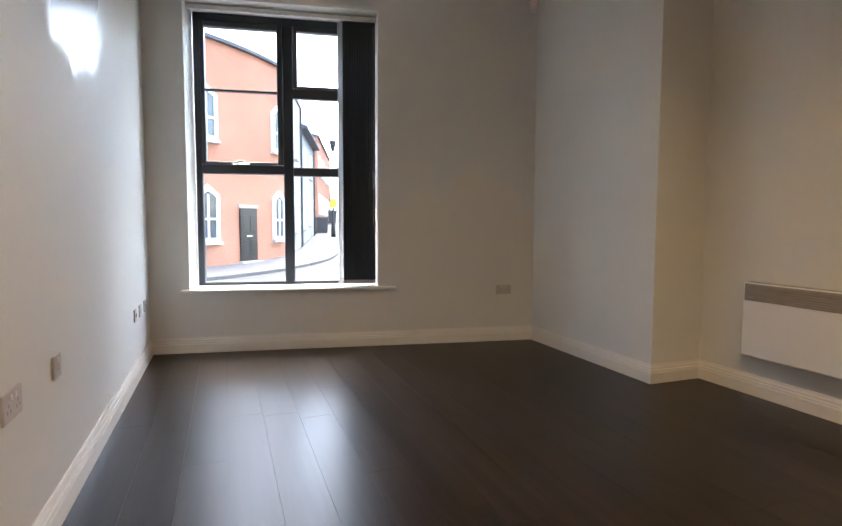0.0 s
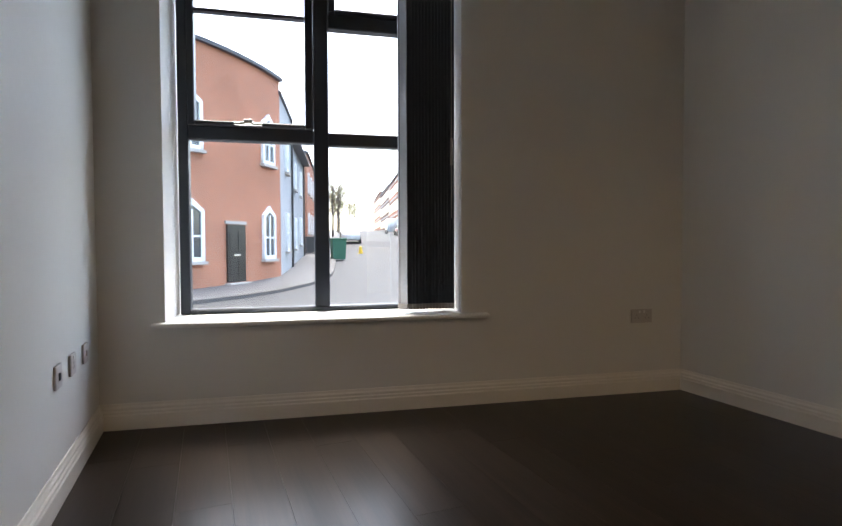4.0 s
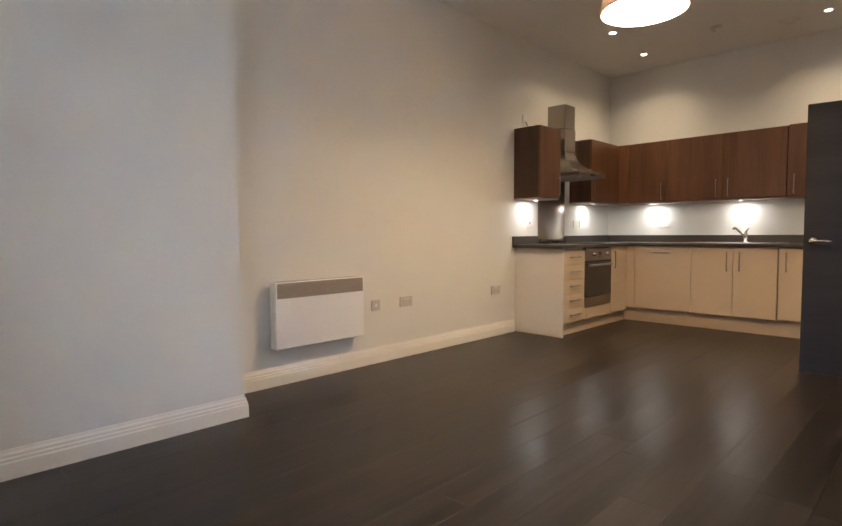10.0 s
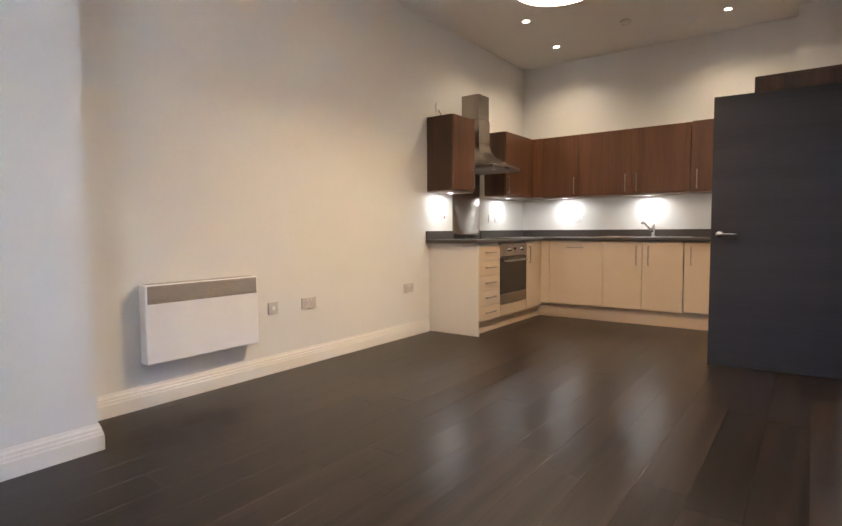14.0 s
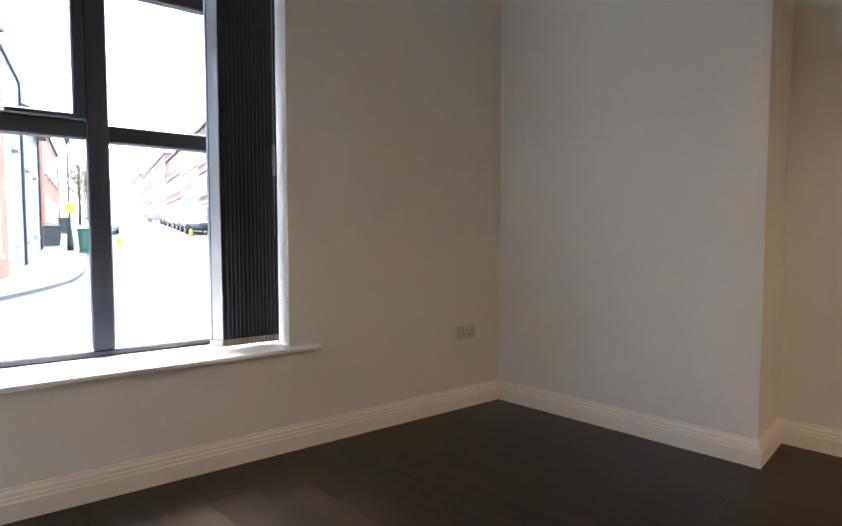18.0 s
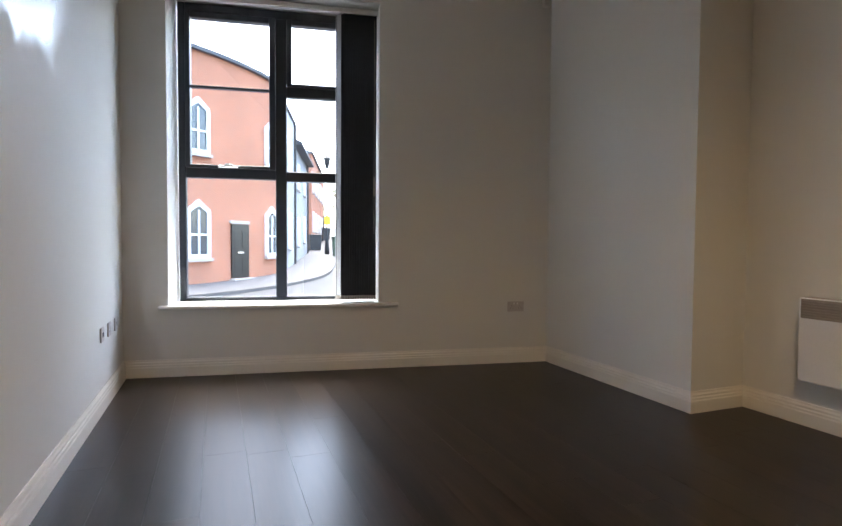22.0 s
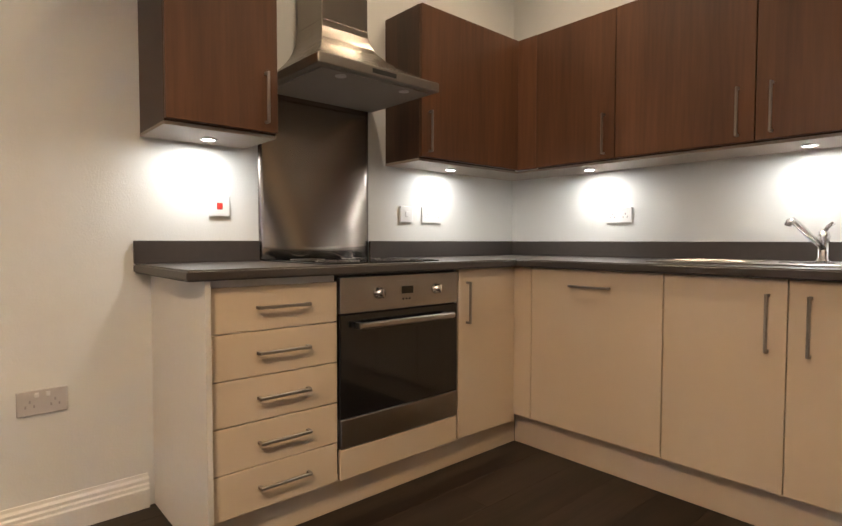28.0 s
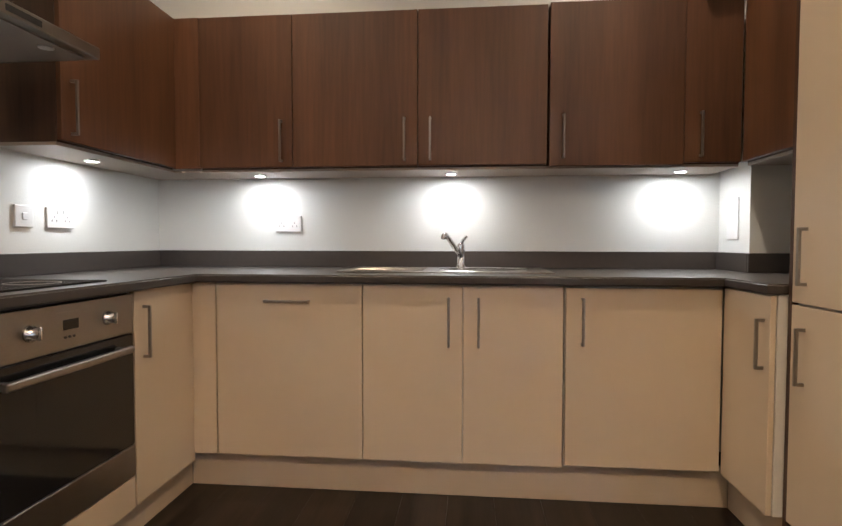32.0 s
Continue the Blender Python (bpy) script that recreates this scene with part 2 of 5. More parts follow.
M = {
    "wall": material("cream_emulsion", (0.71, 0.70, 0.665), 0.6, var=0.025, scale=1.3, bump=0.10, bump_scale=160, fine=30, fine_var=0.012, spec=0.35),
    "wall_sheen": material("cream_emulsion_scuffed", (0.71, 0.70, 0.665), 0.42, var=0.03, scale=1.3, bump=0.10, bump_scale=120, fine=30, fine_var=0.015, spec=0.36),
    "ceiling": material("white_ceiling_paint", (0.76, 0.74, 0.70), 0.75, var=0.02, scale=1.0, bump=0.06, bump_scale=120, fine=25, fine_var=0.01),
    "gloss": material("white_gloss_paint", (0.76, 0.73, 0.67), 0.35, var=0.03, scale=5, bump=0.03, bump_scale=40),
    "plank": wood("dark_oak_laminate", (0.0045, 0.0032, 0.0026), (0.033, 0.022, 0.0165), 0.31, "y", 16.0, 0.22, 0.010, 0.30, 0.12),
    "slab": material("screed", (0.03, 0.025, 0.022), 0.8),
    "frame": material("anthracite_window_frame", (0.030, 0.036, 0.047), 0.4, var=0.06, scale=20, bump=0.02),
    "glass": pane_glass("window_glass"),
    "sill": material("white_sill_gloss", (0.80, 0.79, 0.77), 0.3, var=0.04, scale=6),
    "slat": material("charcoal_blind_fabric", (0.058, 0.062, 0.072), 0.9, var=0.12, scale=40, stretch=(1, 1, 0.15), bump=0.15, bump_scale=300, spec=0.2),
    # paler copy of the blind fabric, window light put into its colour
    "slat_lit": material("lit_blind_fabric", (0.42, 0.44, 0.46), 0.9, var=0.06, scale=40, stretch=(1, 1, 0.15), bump=0.1, bump_scale=300, spec=0.2),
    "weight": material("beige_plastic_weight", (0.30, 0.27, 0.24), 0.6),
    "white_plastic": material("white_plastic", (0.74, 0.72, 0.70), 0.4, var=0.03, scale=20),
    "grey_plate": material("silver_grey_socket_plate", (0.52, 0.48, 0.46), 0.4, var=0.04, scale=30),
    "dark_plastic": material("dark_plastic", (0.03, 0.03, 0.032), 0.45, var=0.1),
    "underside": material("brown_lining_board", (0.34, 0.28, 0.225), 0.5, var=0.06, scale=5),
    "slot": material("socket_slot", (0.33, 0.30, 0.29), 0.6),
    "red_plastic": material("red_rocker", (0.5, 0.03, 0.02), 0.35),
    "heater": material("white_enamel_heater", (0.80, 0.80, 0.80), 0.35, var=0.02, scale=6),
    "grille": material("grey_brown_grille", (0.34, 0.30, 0.26), 0.5, var=0.08, scale=30),
    "door": wood("wenge_door_veneer", (0.012, 0.011, 0.012), (0.024, 0.021, 0.022), 0.42, "x", 8.0, 0.02, 0.06, 0.35),
    "chrome": material("satin_chrome", (0.72, 0.71, 0.70), 0.2, 1.0, var=0.05, scale=30),
    "steel": material("brushed_steel", (0.34, 0.30, 0.26), 0.26, 1.0, var=0.03, scale=5, stretch=(1, 1, 0.03), bump=0.0, fine=220, fine_var=0.03, rough_var=0.008),
    "steel_h": material("brushed_steel_panel", (0.34, 0.31, 0.28), 0.3, 1.0, var=0.08, scale=14, stretch=(1, 0.05, 1), bump=0.03, bump_scale=240, fine=160, fine_var=0.06),
    "bar": material("satin_steel_bar", (0.36, 0.33, 0.30), 0.34, 1.0, var=0.05, scale=30),
    "cream": material("cream_gloss_laminate", (0.63, 0.505, 0.365), 0.33, var=0.035, scale=2.2, bump=0.015, bump_scale=30, fine=20, fine_var=0.012),
    "carcass": material("white_melamine", (0.68, 0.64, 0.58), 0.45, var=0.03, scale=4),
    "walnut": wood("walnut_laminate", (0.066, 0.0265, 0.0115), (0.146, 0.062, 0.0265), 0.42, "z", 7.0, 0.10, 0.04),
    "walnut_dark": wood("walnut_laminate_edge", (0.035, 0.017, 0.010), (0.085, 0.042, 0.024), 0.45, "z", 9.0, 0.05, 0.03),
    "worktop": material("dark_slate_laminate", (0.052, 0.042, 0.036), 0.42, var=0.16, scale=40, fine=260, fine_var=0.16, bump=0.03, bump_scale=300),
    "black_glass": material("black_oven_glass", (0.008, 0.008, 0.009), 0.08, var=0.1, scale=5, coat=0.3),
    "bulb": glowing("warm_lamp_glow", (1.0, 0.80, 0.56), 1.2),
    "bulb_cool": glowing("under_unit_glow", (1.0, 0.95, 0.86), 1.4),
    "diffuser": glowing("lampshade_diffuser", (1.0, 0.80, 0.58), 0.8),
    "led": glowing("red_led", (1.0, 0.06, 0.03), 0.1),
    "shade": shade_cloth("beige_shade_cloth"),
    "brick": brickwork("red_brick", (0.43, 0.160, 0.085), (0.35, 0.122, 0.064), (0.36, 0.25, 0.18)),
    "brick_dark": brickwork("brown_brick", (0.16, 0.06, 0.043), (0.11, 0.043, 0.032), (0.15, 0.11, 0.095)),
    "stone": material("pale_stone", (0.41, 0.37, 0.33), 0.8, var=0.1),
    "render": material("grey_render", (0.30, 0.31, 0.32), 0.85, var=0.08, scale=0.6),
    "white_paint": material("white_window_paint", (0.75, 0.75, 0.75), 0.5),
    "far_glass": material("reflecting_glass", (0.05, 0.055, 0.06), 0.08, spec=0.8),
    "asphalt": material("asphalt", (0.052, 0.052, 0.052), 0.9, var=0.22, scale=0.35, bump=0.2, bump_scale=60, fine=25, fine_var=0.1),
    "paving": material("concrete_paving", (0.105, 0.10, 0.096), 0.9, var=0.15, scale=0.8, fine=12, fine_var=0.1),
    "kerb": material("kerb_stone", (0.10, 0.09, 0.082), 0.85, var=0.12),
    "slate": material("roof_slate", (0.06, 0.062, 0.07), 0.7, var=0.15),
    "iron": material("black_painted_iron", (0.015, 0.015, 0.016), 0.45),
    "yellow": material("yellow_paint", (0.65, 0.42, 0.03), 0.6),
    "green_bin": material("green_bin_plastic", (0.02, 0.10, 0.055), 0.5),
    "car_white": material("white_car_paint", (0.62, 0.62, 0.61), 0.25, coat=0.5),
    "car_silver": material("silver_car_paint", (0.36, 0.37, 0.38), 0.3, 0.5, coat=0.5),
    "car_red": material("brown_red_car_paint", (0.20, 0.05, 0.025), 0.25, coat=0.5),
    "car_dark": material("dark_car_paint", (0.03, 0.035, 0.04), 0.25, coat=0.5),
    "rubber": material("tyre_rubber", (0.012, 0.012, 0.012), 0.8),
    "black_gloss": material("black_gloss_paint", (0.006, 0.006, 0.007), 0.3, var=0.1),
    "bark": material("bark", (0.07, 0.055, 0.045), 0.9, var=0.2),
    "leaf": material("yellow_green_leaf", (0.13, 0.115, 0.035), 0.7, var=0.3, scale=2),
}

# a roughly rolled patch of shinier paint on the side wall
nt = M["wall_sheen"].node_tree
nn, ll = nt.nodes, nt.links
tc = nn.new("ShaderNodeTexCoord")
warp = nn.new("ShaderNodeTexNoise")
warp.inputs["Scale"].default_value, warp.inputs["Detail"].default_value = 5.0, 6
ll.new(tc.outputs["Object"], warp.inputs["Vector"])
sc = nn.new("ShaderNodeVectorMath")
sc.operation = "MULTIPLY_ADD"
ll.new(warp.outputs["Color"], sc.inputs[0])
sc.inputs[1].default_value = (0.0, 0.55, 0.45)
ll.new(tc.outputs["Object"], sc.inputs[2])
dist = nn.new("ShaderNodeVectorMath")
dist.operation = "DISTANCE"
flat = nn.new("ShaderNodeVectorMath")
flat.operation = "MULTIPLY"
ll.new(sc.outputs[0], flat.inputs[0])
flat.inputs[1].default_value = (0.0, 0.75, 1.0)
ll.new(flat.outputs[0], dist.inputs[0])
dist.inputs[1].default_value = (0.0, 0.75 * (-2.5 + 0.275), 2.20 + 0.225)
edge = nn.new("ShaderNodeMapRange")
edge.inputs["From Min"].default_value, edge.inputs["From Max"].default_value = 0.40, 0.52
edge.inputs["To Min"].default_value, edge.inputs["To Max"].default_value = 0.24, 0.60
ll.new(dist.outputs["Value"], edge.inputs["Value"])
ll.new(edge.outputs[0], nn["Principled BSDF"].inputs["Roughness"])

# ---- building blocks ----
def box(bm, x0, x1, y0, y1, z0, z1, bevel=0.0, seg=1):
    geo = bmesh.ops.create_cube(bm, size=1.0, matrix=Matrix.Translation(((x0 + x1) / 2, (y0 + y1) / 2, (z0 + z1) / 2)) @ Matrix.Diagonal((abs(x1 - x0), abs(y1 - y0), abs(z1 - z0), 1)))
    if bevel:
        vs = set(geo["verts"])
        bmesh.ops.bevel(bm, geom=[e for e in bm.edges if e.verts[0] in vs and e.verts[1] in vs], offset=bevel, segments=seg, affect="EDGES", profile=0.5)
    return bm


def boxm(*a, bevel=0.0, seg=1):
    return box(bmesh.new(), *a, bevel=bevel, seg=seg)


def cyl(bm, p0, p1, r0, r1=None, n=16, caps=True):
    p0, p1 = Vector(p0), Vector(p1)
    d = p1 - p0
    m = Matrix.Translation((p0 + p1) / 2) @ d.to_track_quat("Z", "Y").to_matrix().to_4x4()
    bmesh.ops.create_cone(bm, cap_ends=caps, segments=n, radius1=r0, radius2=r0 if r1 is None else r1, depth=d.length, matrix=m)
    return bm


def poly(bm, pts, z0, z1):
    """A prism on a ground outline."""
    lo = [bm.verts.new((x, y, z0)) for x, y in pts]
    hi = [bm.verts.new((x, y, z1)) for x, y in pts]
    k = len(pts)
    bm.faces.new(lo[::-1])
    bm.faces.new(hi)
    for i in range(k):
        bm.faces.new((lo[i], lo[(i + 1) % k], hi[(i + 1) % k], hi[i]))
    bmesh.ops.recalc_face_normals(bm, faces=bm.faces)
    return bm


def lathe(bm, profile, n=24, m=None):
    rings = []
    for r, z in profile:
        rings.append([bm.verts.new((r * math.cos(2 * math.pi * i / n), r * math.sin(2 * math.pi * i / n), z)) for i in range(n)])
    made = [v for ring in rings for v in ring]
    for a, b in zip(rings, rings[1:]):
        for i in range(n):
            bm.faces.new((a[i], a[(i + 1) % n], b[(i + 1) % n], b[i]))
    if m is not None:
        bmesh.ops.transform(bm, matrix=m, verts=made)
    return bm


def tube(bm, pts, r, n=10):
    """A round bar through a row of points."""
    pts = [Vector(p) for p in pts]
    rings = []
    for i, p in enumerate(pts):
        d = (pts[min(i + 1, len(pts) - 1)] - pts[max(i - 1, 0)]).normalized()
        q = d.to_track_quat("Z", "Y")
        rings.append([bm.verts.new(p + q @ Vector((r * math.cos(2 * math.pi * k / n), r * math.sin(2 * math.pi * k / n), 0))) for k in range(n)])
    for a, b in zip(rings, rings[1:]):
        for k in range(n):
            bm.faces.new((a[k], a[(k + 1) % n], b[(k + 1) % n], b[k]))
    bm.faces.new(rings[0][::-1])
    bm.faces.new(rings[-1])
    return bm


def smooth(bm):
    for f in bm.faces:
        f.smooth = True
    return bm


def mesh_of(name, bm, mat):
    me = bpy.data.meshes.new(name)
    bm.normal_update()
    bm.to_mesh(me)
    bm.free()
    me.materials.append(M[mat])
    return me


def part(name, bm, mat, parent, label=""):
    ob = new(name, mesh_of(name, bm, mat))
    ob.parent = parent
    return tagged(ob, label)


def thing(name, m, label, category, group="", kind=""):
    ob = new(name)
    ob.empty_display_size = 0.1
    ob.matrix_basis = m
    return tagged(ob, label, category, group, kind)


def single(name, bm, mat, m, label, category, group="", kind=""):
    ob = new(name, mesh_of(name, bm, mat))
    ob.matrix_basis = m
    return tagged(ob, label, category, group, kind)


# ---- the plan, in metres: the window wall runs askew to the others ----
XL, XD, XP, XR, YB, YP, YJ, CEIL = -0.147, 0.207, 3.184, 3.622, -7.95, -2.42, -4.97, 3.14
WANG = -9.1
WX, WY = -0.145, -0.372
WIN = pose(WX, WY, 0, 0, 0, WANG)       # along the window wall: x along, y outwards
WS0, WS1, WZ0, WZ1 = 0.312, 1.900, 0.509, 2.925  # window opening
DY0, DY1, DH = -5.92, -5.07, 2.02               # doorway


def win_y(x):
    return WY + (x - WX) * math.tan(radians(WANG))


I = Matrix.Identity(4)


def structure(name, bm, mat, label, category, m=I):
    return single(name, bm, mat, m, label, category, kind="structure")


bm = bmesh.new()
box(bm, -0.16, WS0, 0, 0.42, -0.35, CEIL)
box(bm, WS1, 4.05, 0, 0.42, -0.35, CEIL)
box(bm, WS0, WS1, 0, 0.42, -0.35, WZ0)
box(bm, WS0, WS1, 0, 0.42, WZ1, CEIL)
structure("wall_window", bm, "wall", "cream painted plaster wall round the tall window", "wall", WIN)
structure("wall_left", boxm(XL - 0.12, XL, YJ - 0.12, win_y(XL) + 0.25, -0.05, CEIL), "wall_sheen", "cream painted plaster wall beside the window", "wall")
structure("wall_jog", boxm(XL + 0.001, XD, YJ - 0.12, YJ, -0.05, CEIL), "wall", "short cream wall return beside the doorway", "wall")
bm = bmesh.new()
box(bm, XD - 0.12, XD, DY1, YJ - 0.121, -0.05, CEIL)
box(bm, XD - 0.12, XD, DY0, DY1, DH, CEIL)
box(bm, XD - 0.12, XD, YB, DY0, -0.05, CEIL)
structure("wall_door", bm, "wall", "cream painted wall with the doorway", "wall")
structure("wall_back", boxm(XD - 0.12, XR + 0.12, YB - 0.12, YB - 0.0005, -0.05, CEIL), "wall", "cream painted wall behind the kitchen", "wall")
structure("wall_right", boxm(XR, XR + 0.12, YB + 0.0005, YP, -0.05, CEIL), "wall", "long cream wall with the panel heater", "wall")
bm = bmesh.new()
poly(bm, [(XP, YP), (XR + 0.12, YP), (XR + 0.12, win_y(XR + 0.12) - 0.001), (XP, win_y(XP) - 0.001)], -0.05, CEIL)
structure("wall_pier", bm, "wall", "cream painted pier standing forward beside the window", "wall")
structure("wall_boxing", boxm(XD, 0.635, YB, -7.65, 0.942, CEIL), "wall", "white boxed-in pipe duct in the kitchen corner", "wall")
bm = bmesh.new()
poly(bm, [(XL - 0.13, YB - 0.12), (XR + 0.13, YB - 0.12), (XR + 0.13, 0.0), (XL - 0.13, 0.25)], CEIL, CEIL + 0.12)
structure("ceiling", bm, "ceiling", "plain white painted ceiling", "ceiling")
bm = bmesh.new()
box(bm, -1.6, -1.5, -6.6, YJ, -0.05, CEIL)
box(bm, -1.5, XD - 0.121, -6.7, -6.6, -0.05, CEIL)
box(bm, -1.5, XL - 0.121, YJ - 0.12, YJ - 0.02, -0.05, CEIL)
structure("wall_hall", bm, "wall", "plain hallway walls beyond the doorway", "wall")
structure("ceiling_hall", boxm(-1.6, XL - 0.131, -6.7, YJ, CEIL - 0.6, CEIL - 0.5), "ceiling", "plain hallway ceiling", "ceiling")
bm = bmesh.new()
poly(bm, [(-1.6, YB - 0.1), (XR + 0.1, YB - 0.1), (XR + 0.1, win_y(XR) + 0.2), (-1.6, win_y(-0.2) + 0.2)], -0.12, -0.0125)
floor = structure("floor", bm, "slab", "dark oak laminate plank floor", "floor")

PROFILE = [(0, 0), (0.020, 0), (0.020, 0.072), (0.0165, 0.079), (0.0165, 0.090), (0.0115, 0.097), (0.0115, 0.108), (0.006, 0.118), (0.004, 0.13), (0, 0.13)]


def skirting(p0, p1, nx, ny, m0=0.0, m1=0.0):
    """Moulded skirting from p0 to p1; nx, ny points into the room, m0 and m1 mitre its ends."""
    p0, p1, nn = Vector((*p0, 0)), Vector((*p1, 0)), Vector((nx, ny, 0))
    u = (p1 - p0).normalized()
    bm = bmesh.new()
    a = [bm.verts.new(p0 + nn * d - u * m0 * d + Vector((0, 0, z))) for d, z in PROFILE]
    b = [bm.verts.new(p1 + nn * d + u * m1 * d + Vector((0, 0, z))) for d, z in PROFILE]
    k = len(PROFILE)
    for i in range(k):
        bm.faces.new((a[i], a[(i + 1) % k], b[(i + 1) % k], b[i]))
    bm.faces.new(a)
    bm.faces.new(b)
    bmesh.ops.recalc_face_normals(bm, faces=bm.faces)
    structure("baseboard", bm, "gloss", "white moulded skirting board along the wall", "skirting board")


wc, ws = math.cos(radians(WANG)), math.sin(radians(WANG))
skirting((XL, YJ), (XL, win_y(XL)), 1, 0, -1, -1)
skirting((XL, win_y(XL)), (XP, win_y(XP)), ws, -wc, -1, -1)
skirting((XP, win_y(XP)), (XP, YP), -1, 0, -1, 1)
skirting((XP, YP), (XR, YP), 0, -1, 1, -1)
skirting((XR, YP), (XR, -5.742), -1, 0, -1, 0)
skirting((XL, YJ), (XD, YJ), 0, 1, -1, 1)
skirting((XD, YJ), (XD, DY1 + 0.072), 1, 0, 1, 0)

# ---- window ----
window = thing("window_1", WIN, "tall anthracite framed window with six panes and an open-out vent", "window", kind="structure")


FD = 0.15


def bar(name, x0, x1, z0, z1, y0=0.145, y1=0.215, bevel=0.006):
    return part(name, boxm(x0, x1, y0 + FD, y1 + FD, z0, z1, bevel=bevel), "frame", window)


FX0, FX1, FZ0, FZ1 = 0.326, 1.888, 0.5365, 2.915
bar("window_frame", FX0, 0.380, FZ0, FZ1)
bar("window_frame", 1.850, FX1, FZ0, FZ1)
bar("window_frame", 0.380, 1.850, FZ0, 0.566)
bar("window_frame", 0.380, 1.850, 2.845, FZ1)
bar("mullion", 1.077, 1.165, 0.566, 2.845, 0.140, 0.220)
bar("transom", 0.380, 1.077, 1.533, 1.612)
bar("transom", 1.165, 1.850, 1.524, 1.604)
bar("transom", 1.165, 1.850, 2.218, 2.300)
# the opening sash with its glazing bar, and the vent
sash = part("sash", boxm(0.380, 0.420, 0.122 + FD, 0.195 + FD, 1.612, 2.845, bevel=0.006), "frame", window)
for a in ((1.028, 1.075, 1.612, 2.845), (0.420, 1.028, 1.612, 1.640), (0.420, 1.028, 2.795, 2.845)):
    part("sash_rail", boxm(a[0], a[1], 0.122 + FD, 0.195 + FD, a[2], a[3], bevel=0.006), "frame", sash)
part("glazing_bar", boxm(0.420, 1.028, 0.128 + FD, 0.180 + FD, 2.249, 2.267, bevel=0.003), "frame", sash)
vent = part("vent_sash", boxm(1.167, 1.206, 0.122 + FD, 0.195 + FD, 2.302, 2.843, bevel=0.006), "frame", window)
for a in ((1.807, 1.848, 2.302, 2.843), (1.206, 1.807, 2.302, 2.325), (1.206, 1.807, 2.800, 2.843)):
    part("sash_rail", boxm(a[0], a[1], 0.122 + FD, 0.195 + FD, a[2], a[3], bevel=0.006), "frame", vent)
bm = boxm(0.63, 0.79, 0.098 + FD, 0.123 + FD, 1.614, 1.634, bevel=0.005)
box(bm, 0.685, 0.735, 0.088 + FD, 0.112 + FD, 1.620, 1.648, bevel=0.004)
part("window_handle", bm, "chrome", window, "satin metal window catch")
for a in ((0.380, 1.077, 0.566, 1.533), (1.165, 1.850, 0.566, 1.524), (1.165, 1.850, 1.604, 2.218), (0.420, 1.028, 1.640, 2.249), (0.420, 1.028, 2.267, 2.795), (1.206, 1.807, 2.325, 2.800)):
    g = part("pane", boxm(a[0], a[1], 0.166 + FD, 0.172 + FD, a[2], a[3]), "glass", window)
    g.visible_shadow = False
single("window_sill", boxm(0.252, 2.055, -0.055, 0.425, 0.511, 0.536, bevel=0.008, seg=2), "sill", WIN, "white painted window board with rounded nose", "window sill", kind="structure")

# ---- vertical blind, drawn to one side ----
blind = thing("vertical_blind", WIN @ pose(1.715, 0.13, 0.54), "charcoal vertical blind drawn aside in the window reveal", "blind")
part("head_rail", boxm(-1.415, 0.188, -0.022, 0.022, 2.330, 2.372, bevel=0.004), "white_plastic", blind, "white aluminium head rail")
rng = random.Random(4)
for i in range(15):
    x = -0.135 + i * 0.0195
    a = radians(-36 + rng.uniform(-7, 7)) if i else radians(-63)
    w = 0.044
    bm = bmesh.new()
    rows = []
    for k in range(7):
        f = k / 6 * 2 - 1
        c = 0.004 * (1 - f * f)
        px, py = x + f * w * math.cos(a) - c * math.sin(a), f * w * math.sin(a) + c * math.cos(a)
        rows.append([bm.verts.new((px + q * 0.0006 * math.sin(a), py - q * 0.0006 * math.cos(a), z)) for z, q in ((0.03, -1), (2.325, -1), (2.325, 1), (0.03, 1))])
    for r0, r1 in zip(rows, rows[1:]):
        for q in range(4):
            bm.faces.new((r0[q], r0[(q + 1) % 4], r1[(q + 1) % 4], r1[q]))
    bm.faces.new(rows[0])
    bm.faces.new(rows[-1])
    bmesh.ops.recalc_face_normals(bm, faces=bm.faces)
    # the first louvre faces the panes; its paler colour stands in for their light
    slat = part("slat", smooth(bm), "slat_lit" if i == 0 else "slat", blind, "outermost louvre, window light painted in as pale grey" if i == 0 else "")
    ca, sa = math.cos(a), math.sin(a)
    bm = boxm(-w, w, -0.003, 0.003, 0.012, 0.045, bevel=0.001)
    bmesh.ops.transform(bm, matrix=pose(x, 0, 0, 0, 0, math.degrees(a)), verts=bm.verts)
    part("weight", bm, "weight", slat, "beige bottom weight")
bm = bmesh.new()
tube(bm, [(0.155, -0.03, z) for z in (0.55, 1.0, 1.6, 2.29)], 0.002, 6)
box(bm, 0.148, 0.162, -0.036, -0.022, 0.86, 1.02, bevel=0.004)
part("pull_cord", bm, "grille", blind, "grey control cord with weight")

